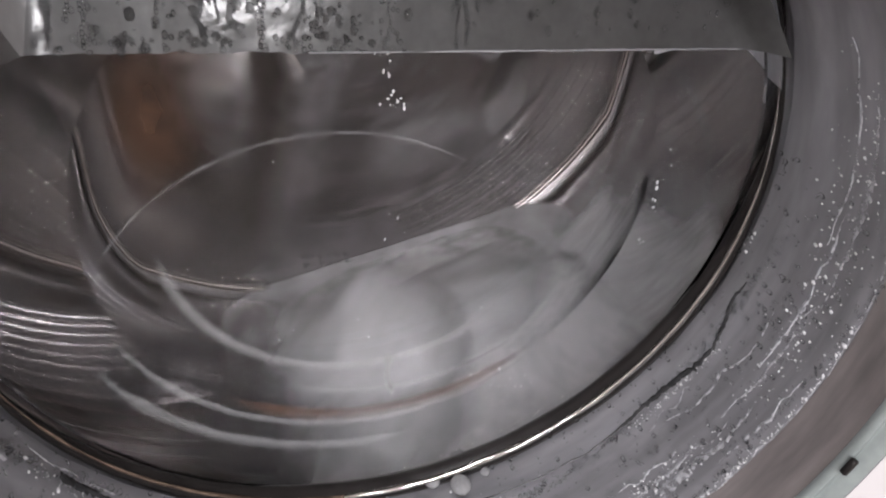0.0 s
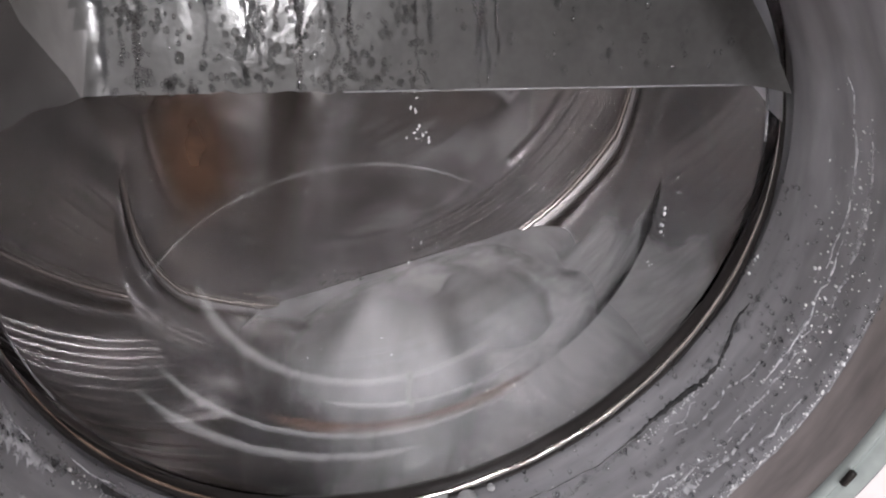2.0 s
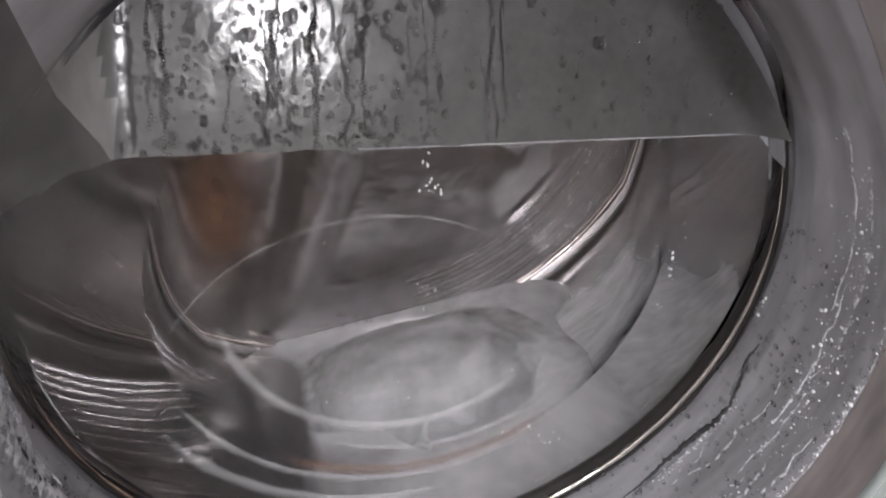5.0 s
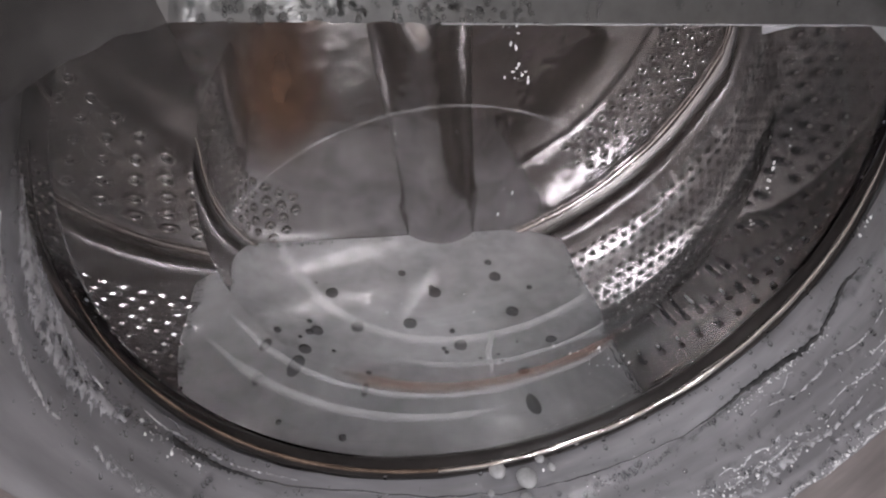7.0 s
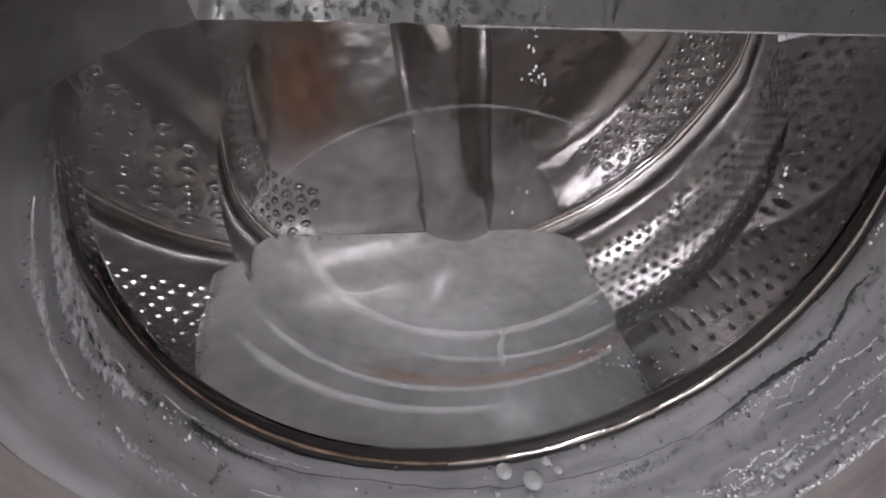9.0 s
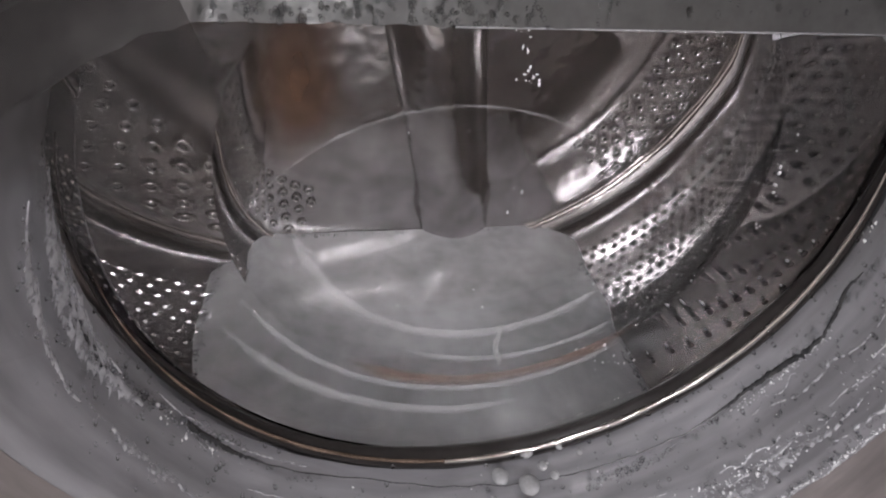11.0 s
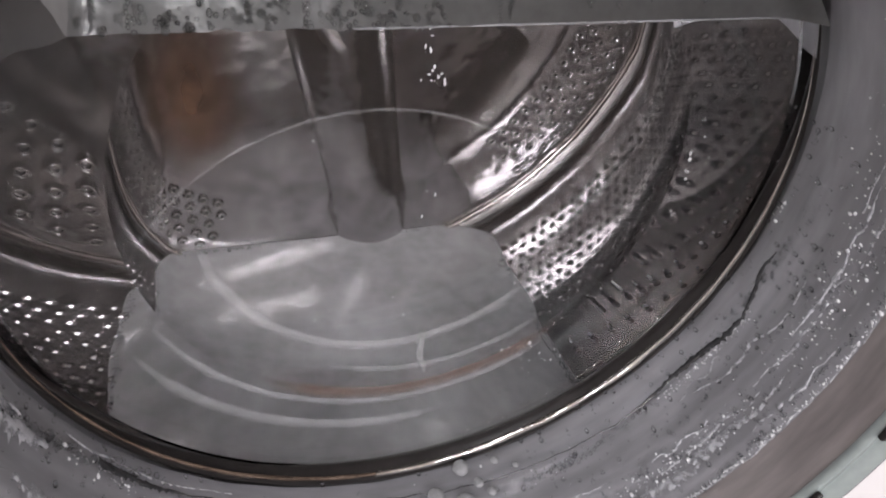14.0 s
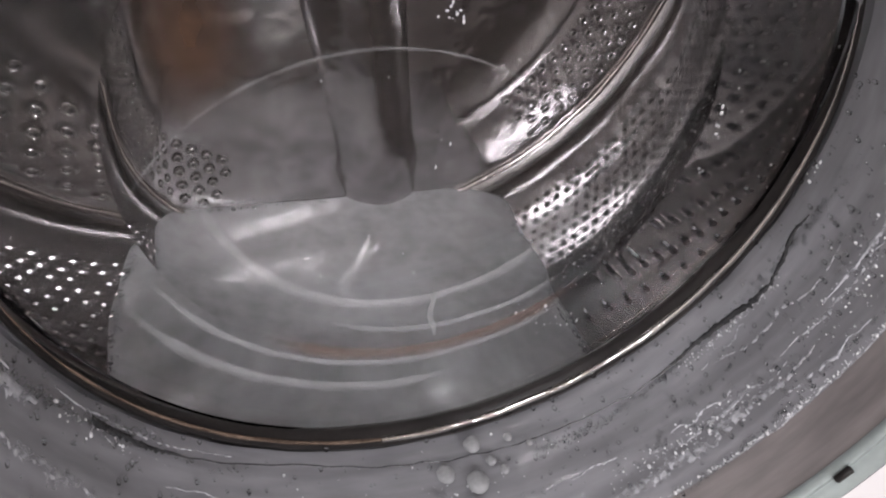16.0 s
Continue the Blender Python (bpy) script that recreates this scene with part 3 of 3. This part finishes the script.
    return d


DRUM = drum()


# ---- water, foam, bubbles ----
def water():
    bm = bmesh.new()
    nx, ny = 70, 60
    grid = []
    for j in range(ny + 1):
        y = 0.034 + (0.2345 - 0.034) * j / ny
        row = []
        for i in range(nx + 1):
            x = -0.1215 + 0.243 * i / nx
            z = 0.0009 * noise.noise((x * 26, y * 30, 1)) + 0.0016 * noise.noise((x * 10, y * 12, 4))
            row.append(bm.verts.new((x, y, z)))
        grid.append(row)
    for j in range(ny):
        for i in range(nx):
            bm.faces.new((grid[j][i], grid[j][i + 1], grid[j + 1][i + 1], grid[j + 1][i]))
    ob = part("water", bm, WATER_MAT)
    ob.matrix_basis = pose(AX, 0, WATER)
    return tagged(ob, "cloudy grey wash water in the drum", "water", kind="structure")


WATER_BODY = water()


def waterline():
    """Small bubbles and froth where the water meets the drum."""
    rng = random.Random(31)
    bm = bmesh.new()
    for _ in range(420):
        side = rng.random()
        if side < 0.4:
            x, y = -0.1195 + abs(rng.gauss(0, 0.0016)), rng.uniform(0.045, 0.228)
        elif side < 0.8:
            x, y = 0.1195 - abs(rng.gauss(0, 0.0022)), rng.uniform(0.06, 0.228)
        else:
            x, y = rng.uniform(-0.10, 0.10), 0.232 - abs(rng.gauss(0, 0.0012))
        blob(bm, (AX + x, y, WATER + 0.0004), rng.choice((0.0005, 0.0007, 0.0011, 0.0016)), (1, rng.uniform(0.8, 1.8), 0.7), 0.2, rng.random() * 9, 1)
    tagged(part("waterline_froth", bm, DROP), "fine clear froth along the edge of the water", "froth", kind="stuff")


waterline()


def heap(name, label, sx, sy, height, seed, mat=None, n=72, m=26, peak=0.0):
    """A heap of foam with an uneven outline and a lumpy top."""
    bm = bmesh.new()
    rings = []
    for j in range(1, m + 1):
        q = j / m
        row = []
        for i in range(n):
            a = 2 * math.pi * i / n
            lim = 0.84 + 0.30 * noise.noise((math.cos(a) * 1.3 + seed, math.sin(a) * 1.3, seed))
            u, v = q * lim * math.cos(a), q * lim * math.sin(a)
            h = (1 - peak) * max(0.0, 1 - q ** 2.0) ** 1.15 + peak * (0.62 * math.exp(-(q / 0.40) ** 2.6) + 0.38 * (1 - q ** 2)) * (1 + 0.30 * noise.noise((u * 3.1, v * 3.1, seed + 8)))
            z = height * h * (0.9 + 0.25 * noise.noise((u * 2.0, v * 2.0, seed + 3))) + 0.07 * height * noise.noise((u * 6, v * 6, seed)) * h - 0.002 * q ** 6
            row.append(bm.verts.new((u * sx, v * sy, z)))
        rings.append(row)
    top = bm.verts.new((0, 0, height * (1 + 0.3 * peak * noise.noise((0, 0, seed + 8))) * (0.9 + 0.25 * noise.noise((0, 0, seed + 3)))))
    for i in range(n):
        bm.faces.new((top, rings[0][i], rings[0][(i + 1) % n]))
    for a, b in zip(rings, rings[1:]):
        for i in range(n):
            bm.faces.new((a[i], b[i], b[(i + 1) % n], a[(i + 1) % n]))
    ob = part(name, bm, mat or FOAM)
    return tagged(ob, label, "foam")


def swept_film():
    """A film of suds that the turning drum carries up its wall."""
    bm = lathe([(RD - 0.0065, 0.062), (RD - 0.0070, 0.10), (RD - 0.0080, 0.15), (RD - 0.0085, 0.20), (RD - 0.0110, 0.226)], 80, radians(10), radians(64), 0.008, 4)
    for v in bm.verts:
        a = math.degrees(math.atan2(v.co.x, -v.co.z))
        v.co.y += 0.012 * noise.noise((a * 0.13, v.co.y * 20, 2))
    ob = part("suds_film", bm, FILM)
    ob.visible_shadow = False
    return tagged(ob, "thin grey film of suds sliding on the drum wall", "foam")


VEIL = swept_film()
SHEET = heap("foam_sheet", "flat sheet of white wash foam on the water", 0.140, 0.124, 0.0080, 2, FOAM_SHEET)
PLUME = heap("foam_plume", "rounded plume of white foam thrown up by a rib", 0.105, 0.092, 0.074, 7, peak=0.85)
SIDE = heap("foam_tongue", "low tongue of white foam on the water", 0.098, 0.080, 0.026, 11)


def bubbles():
    rng = random.Random(11)
    made = []
    for k in range(34):
        bm = bmesh.new()
        r = rng.choice((0.0014, 0.0019, 0.0026, 0.0042))
        blob(bm, (0, 0, 0), r, (1, 1, 0.7), 0, 0, 2)
        ob = part("soap_bubble", bm, BUBBLE)
        tagged(ob, "tiny soap bubble on the water, coloured dark for its rim and shadow", "bubble", "bubbles on the water")
        made.append((ob, AX + rng.uniform(-0.085, 0.09), rng.uniform(0.075, 0.205), rng.uniform(6.9, 8.3)))
    return made


BUBBLES = bubbles()


def trace_strip(stops, r, mat, name, label, seed, rag=0.5):
    """A ragged wet line along the bowl wall. stops: degrees, y, half width."""
    bm = bmesh.new()
    rows = []
    for (d0, y0, w0), (d1, y1, w1) in zip(stops, stops[1:]):
        k = max(2, int(abs(d1 - d0) / 0.35))
        for i in range(k):
            f = i / k
            deg, y, w = d0 + (d1 - d0) * f, y0 + (y1 - y0) * f, w0 + (w1 - w0) * f
            y += 0.0016 * noise.noise((deg * 0.25, seed, 0))
            up, dn = w * (1 + rag * noise.noise((deg * 1.3, seed, 5))), w * (1 + rag * 1.6 * noise.noise((deg * 1.9, seed, 9)))
            row = []
            for dy, lift in ((up, 0.0), (0.4 * up, 0.0003 + 0.12 * w), (-0.4 * dn, 0.0003 + 0.12 * w), (-dn, 0.0)):
                p, _ = on_round(r - lift, y + dy, deg)
                row.append(bm.verts.new(p))
            rows.append(row)
    for a, b in zip(rows, rows[1:]):
        for i in range(3):
            bm.faces.new((a[i], a[i + 1], b[i + 1], b[i]))
    ob = part(name, bm, mat)
    ob.visible_shadow = False
    return tagged(ob, label, "wet trace")


trace_strip(((-52, -0.0135, 0.0022), (-45, -0.0150, 0.0016), (-36, -0.0145, 0.0004), (-18, -0.0100, 0.0003), (11, -0.0170, 0.0003), (26, -0.0190, 0.0003), (41, -0.0200, 0.0003), (48, -0.0185, 0.0009), (54, -0.0175, 0.0014), (61, -0.0200, 0.0015), (66, -0.0210, 0.0009), (72, -0.0150, 0.0012), (78, -0.0140, 0.0002)),
            0.1474, TRACE, "wet_trace", "dark ragged wet line on the bowl wall", 1, 0.9)
trace_strip(((-88, -0.0110, 0.0010), (-83, -0.0130, 0.0030), (-76, -0.0150, 0.0022), (-71, -0.0170, 0.0016), (-66, -0.0160, 0.0003)), 0.1474, STREAK, "suds_streak", "whitish streak of suds on the bowl wall", 2, 1.2)
trace_strip(((-86, -0.0180, 0.0006), (-77, -0.0200, 0.0026), (-70, -0.0225, 0.0020), (-64, -0.0215, 0.0002)), 0.1476, TRACE, "wet_trace", "dark wet line beside a streak of suds", 3)
trace_strip(((-58, -0.010, 0.0003), (-50, -0.0105, 0.0008), (-40, -0.0115, 0.0006), (-28, -0.0090, 0.0002)), 0.1474, MILK, "suds_streak", "thin whitish streak of suds near the seal", 4, 0.9)
trace_strip(((22, -0.058, 0.0008), (36, -0.0565, 0.0024), (44, -0.0555, 0.0030), (50, -0.0530, 0.0022), (58, -0.0540, 0.0011), (66, -0.0520, 0.0004)), 0.1480, MILK, "suds_streak", "ragged whitish streak of suds on the bowl wall", 5, 1.0)
trace_strip(((30, -0.0655, 0.0003), (55, -0.0660, 0.0005), (75, -0.0660, 0.0004), (95, -0.0655, 0.0003)), 0.1490, MILK, "suds_streak", "fine beaded line of suds along the collar", 6, 1.0)
trace_strip(((52, -0.030, 0.0002), (58, -0.034, 0.0007), (64, -0.031, 0.0009), (70, -0.036, 0.0004), (78, -0.033, 0.0002)), 0.1480, MILK, "suds_streak", "faint whitish streak of suds on the bowl wall", 7, 1.0)

for lot, (a0, a1, y, w) in enumerate(((34, 62, -0.0495, 0.0010), (40, 52, -0.0445, 0.0007), (60, 84, -0.0470, 0.0012), (70, 98, -0.0430, 0.0016), (84, 118, -0.0500, 0.0018), (92, 124, -0.0400, 0.0009),
                                       (18, 34, -0.0420, 0.0006), (56, 74, -0.0600, 0.0009), (48, 60, -0.0265, 0.0006), (-40, -22, -0.0300, 0.0006), (-70, -48, -0.0420, 0.0040), (-104, -74, -0.0480, 0.0060))):
    stops, rng = [], random.Random(60 + lot)
    for k in range(13):
        q = k / 12
        stops.append((a0 + (a1 - a0) * q, y + 0.0034 * noise.noise((k * 0.45, lot * 3.7, 0)), max(0.00012, w * math.sin(math.pi * q) * rng.uniform(0.3, 1.0))))
    trace_strip(stops, 0.1476, STREAK if lot % 2 else MILK, "suds_streak", "ragged whitish streak of dried suds on the bowl wall", 20 + lot, 1.1)
trace_strip(((-100, -0.0180, 0.0010), (-92, -0.0200, 0.0080), (-84, -0.0220, 0.0110), (-76, -0.0240, 0.0085), (-68, -0.0240, 0.0050), (-61, -0.0220, 0.0006)), 0.1468, STREAK, "suds_streak", "broad bluish white patch of suds on the bowl wall", 41, 1.0)


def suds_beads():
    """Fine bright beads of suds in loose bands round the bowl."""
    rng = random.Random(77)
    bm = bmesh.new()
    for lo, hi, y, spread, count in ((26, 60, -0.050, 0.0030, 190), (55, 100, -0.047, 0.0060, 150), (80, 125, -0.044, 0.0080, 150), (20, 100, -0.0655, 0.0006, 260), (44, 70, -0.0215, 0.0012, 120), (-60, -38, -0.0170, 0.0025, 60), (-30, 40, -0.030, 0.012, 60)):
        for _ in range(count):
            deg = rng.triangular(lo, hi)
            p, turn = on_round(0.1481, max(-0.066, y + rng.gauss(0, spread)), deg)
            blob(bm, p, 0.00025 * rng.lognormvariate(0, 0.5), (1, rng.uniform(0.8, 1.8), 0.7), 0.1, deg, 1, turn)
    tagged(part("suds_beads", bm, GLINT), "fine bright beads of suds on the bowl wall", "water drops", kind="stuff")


suds_beads()

CLING = []


def suds_on_wall():
    """Soap bubbles that cling to the bottom of the bowl, drops and beads on its wall."""
    rng = random.Random(21)
    for deg, y, r in ((11.5, 0.006, 0.0036), (5.8, -0.005, 0.0038), (10.3, -0.012, 0.0046), (13.5, -0.004, 0.0022), (9.0, -0.022, 0.0028), (17.5, 0.004, 0.0018), (15.0, -0.010, 0.0020), (20.5, -0.002, 0.0014), (3.5, -0.016, 0.0016)):
        p, turn = on_round(0.1462, y, deg)
        bm = bmesh.new()
        blob(bm, (0, 0, 0), r, (1, 1.2, 0.55), 0.06, deg, 3)
        ob = part("suds_bubble", bm, SUDS)
        ob.matrix_basis = Matrix.Translation(p) @ turn
        CLING.append((ob, deg, y))
        tagged(ob, "milky soap bubble clinging to the bowl wall", "bubble", "bubbles on the bowl")
    bm = bmesh.new()
    for _ in range(520):
        deg = rng.uniform(15, 100) if rng.random() < 0.75 else rng.uniform(-100, 15)
        y = rng.uniform(-0.064, -0.002)
        r = rng.choice((0.0003, 0.0004, 0.0005, 0.0007, 0.0010))
        p, turn = on_round(0.1478, y, deg)
        blob(bm, p, r, (1, rng.uniform(1, 2), 0.7), 0.1, deg, 1, turn)
    for _ in range(170):
        p, turn = on_round(0.1480, rng.uniform(-0.060, -0.004), rng.uniform(-105, -20))
        blob(bm, p, rng.choice((0.0004, 0.0006, 0.0009)), (1, rng.uniform(1, 2.5), 0.7), 0.1, rng.random(), 1, turn)
    for line_y, spread, count, lo, hi, size in ((-0.0205, 0.0012, 260, 20, 88, 0.0007), (-0.046, 0.006, 170, 30, 84, 0.0006), (-0.0655, 0.0006, 200, 25, 95, 0.0005), (-0.012, 0.002, 60, -70, -40, 0.0012)):
        for _ in range(count):
            deg = rng.uniform(lo, hi)
            y = line_y + rng.gauss(0, spread) - 0.004 * math.sin(radians(deg * 4))
            p, turn = on_round(0.1482, y, deg)
            blob(bm, p, size * rng.uniform(0.5, 1.6), (1, rng.uniform(0.8, 1.6), 0.7), 0.1, deg, 1, turn)
    ob = part("wall_drops", bm, DROP)
    tagged(ob, "water drops and beads on the bowl wall", "water drops", kind="stuff")
    # white specks as painted glints of drops on the rear glass and the seal
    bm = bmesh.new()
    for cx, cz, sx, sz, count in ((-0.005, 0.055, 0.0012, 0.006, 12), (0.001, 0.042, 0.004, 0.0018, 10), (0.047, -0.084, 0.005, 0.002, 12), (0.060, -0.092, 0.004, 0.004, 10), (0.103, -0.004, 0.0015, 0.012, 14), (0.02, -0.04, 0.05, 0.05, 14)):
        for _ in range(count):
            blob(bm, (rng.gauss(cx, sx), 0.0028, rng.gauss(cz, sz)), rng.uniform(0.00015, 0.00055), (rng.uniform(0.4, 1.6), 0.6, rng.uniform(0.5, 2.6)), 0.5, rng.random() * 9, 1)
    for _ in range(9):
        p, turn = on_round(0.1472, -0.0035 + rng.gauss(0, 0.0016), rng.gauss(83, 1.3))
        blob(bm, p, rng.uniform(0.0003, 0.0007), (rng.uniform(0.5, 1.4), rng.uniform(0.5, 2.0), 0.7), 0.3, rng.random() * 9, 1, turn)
    ob = part("glass_glints", bm, GLINT)
    tagged(ob, "white specks painted as glints of drops on the rear glass", "water drops", kind="stuff")


def clear_water_on_glass():
    """A slow run of water on the rear glass and clear bubbles along the bright edge."""
    rng = random.Random(91)
    bm = bmesh.new()
    for k in range(22):
        q = k / 21
        blob(bm, (0.004 + 0.0035 * q + 0.0008 * math.sin(9 * q), 0.0028, -0.066 - 0.024 * q), 0.0007 + 0.0008 * math.sin(math.pi * q), (1, 0.15, 1.3), 0.1, k, 2)
    tagged(part("water_run", bm, PALE_SHEEN), "clear run of water on the rear glass", "water drops")
    for deg, r in ((4, 0.0010), (9, 0.0015), (13, 0.0011), (18, 0.0018), (21, 0.0012), (27, 0.0010), (33, 0.0016), (39, 0.0009), (46, 0.0014), (52, 0.0010), (60, 0.0013), (68, 0.0009), (-14, 0.0011), (-27, 0.0009)):
        p, turn = on_round(0.1445, -0.0045 + rng.uniform(-0.002, 0.002), deg + rng.uniform(-1, 1))
        bm = bmesh.new()
        blob(bm, (0, 0, 0), r, (1, 1, 0.7), 0.05, deg, 2)
        ob = part("edge_bubble", bm, DROP)
        ob.matrix_basis = Matrix.Translation(p) @ turn
        tagged(ob, "small clear bubble on the bright seal edge", "bubble", "bubbles along the edge")


clear_water_on_glass()
SUDS = material("milky_bubble", (0.55, 0.55, 0.56), 0.2, 0.0, 0.25, 90, 0.3, 200, transmission=0.45, ior=1.2, coat=0.5)
suds_on_wall()


# ---- what moves ----
SPIN = -300.0   # degrees per second; the bottom goes towards +x
REST = -1451.0


def drum_angle(t):
    if t <= 4.30:
        return 10.0 + SPIN * t
    # slows down evenly and stops
    a0 = 10.0 + SPIN * 4.30
    t1 = 4.30 + 2 * (REST - a0) / SPIN
    if t >= t1:
        return REST
    s = (t - 4.30) / (t1 - 4.30)
    return a0 + (REST - a0) * (2 * s - s * s)


def motions():
    rows, t = [], 0.0
    while t < 6.01:
        rows.append((t, pose(AX, 0, 0, 0, drum_angle(t), 0)))
        t += 0.1
    rows.append((16.0, pose(AX, 0, 0, 0, REST, 0)))
    walk(DRUM, rows)
    # foam thrown up each time a rib passes, every 0.4 s
    plume = [(-0.032, 0.130, 0.004, 0), (0.012, 0.145, 0.024, 4), (0.020, 0.135, -0.030, 10), (-0.01, 0.135, -0.062, 0)]
    tongue = [(0.03, 0.15, 0.0, 0), (-0.02, 0.13, 0.002, 5), (0.000, 0.155, 0.012, 4), (0.025, 0.155, 0.008, 4)]
    swing = [17.0, 12.0, 10.5, 14.0]
    rows, rows2, rows3, rows4, rows5, k = [], [], [], [], [], 0
    while k * 0.1 < 5.05:
        x, y, z, r = plume[k % 4]
        th = swing[k % 4] + 1.2 * math.sin(k * 0.9)
        turn = pose(AX, 0, 0) @ pose(0, 0, 0, 0, -th, 0)
        rows.append((k * 0.1, turn @ pose(x, y, WATER + z, 0, r + th, 20 * math.sin(k * 1.3))))
        rows4.append((k * 0.1, turn @ pose(0, 0, WATER)))
        rows5.append((k * 0.1, pose(AX, 0, 0, 0, -6 + 5 * math.sin(k * 1.57) + 2 * math.sin(k * 0.7), 0)))
        x, y, z, r = tongue[k % 4]
        rows2.append((k * 0.1, turn @ pose(x, y, WATER + z - 0.004, 0, -r, 30 * math.sin(k * 0.7))))
        rows3.append((k * 0.1, turn @ pose(0.012 * math.sin(k * 1.57), 0.122, WATER + 0.004 + 0.002 * math.sin(k * 1.1), 2 * math.sin(k), 3 * math.sin(k * 1.57), 6 * math.sin(k * 0.45))))
        k += 1
    rows += [(5.5, pose(AX, 0.15, WATER - 0.100)), (16.0, pose(AX, 0.15, WATER - 0.100))]
    rows2 += [(5.7, pose(AX - 0.02, 0.12, WATER - 0.014)), (6.4, pose(AX - 0.03, 0.10, WATER - 0.04)), (16.0, pose(AX - 0.03, 0.10, WATER - 0.05))]
    rows3 += [(5.8, pose(AX, 0.115, WATER + 0.002, 1.2)), (6.15, pose(AX, 0.110, WATER - 0.0010, 1.2)), (6.5, pose(AX, 0.106, WATER - 0.0115, 0.6)), (7.6, pose(AX, 0.104, WATER - 0.013)), (8.4, pose(AX, 0.104, WATER - 0.016)), (16.0, pose(AX, 0.104, WATER - 0.02))]
    for t, th in ((5.2, 9.0), (5.5, 3.0), (5.8, -1.5), (6.1, 0.8), (6.4, 0.0), (16.0, 0.0)):
        rows4.append((t, pose(AX, 0, 0) @ pose(0, 0, 0, 0, -th, 0) @ pose(0, 0, WATER)))
    rows5 += [(5.4, pose(AX, 0, 0, 0, 12, 0)), (6.0, pose(AX, 0, 0, 0, 37, 0)), (16.0, pose(AX, 0, 0, 0, 37, 0))]
    walk(WATER_BODY, rows4)
    walk(VEIL, rows5)
    walk(PLUME, rows)
    walk(SIDE, rows2)
    walk(SHEET, rows3)
    for ob, deg, y in CLING:
        rows = []
        for t, dd, dy in ((0.0, 6.0, 0.004), (6.5, 1.0, 0.001), (9.0, 0.0, -0.003), (12.5, -0.5, -0.010), (16.0, -1.0, -0.018)):
            q, turn = on_round(0.1462, y + dy, deg + dd)
            rows.append((t, Matrix.Translation(q) @ turn))
        walk(ob, rows)
    for ob, x, y, gone in BUBBLES:
        walk(ob, [(0.0, pose(x + 0.01, y, WATER - 0.05)), (5.2, pose(x + 0.01, y, WATER - 0.05)), (5.7, pose(x + 0.01, y, WATER - 0.02)), (6.4, pose(x, y, WATER)), (gone, pose(x - 0.006, y - 0.004, WATER)),
                  (gone + 0.2, pose(x - 0.006, y - 0.004, WATER - 0.008)), (16.0, pose(x - 0.006, y - 0.004, WATER - 0.02))])


motions()
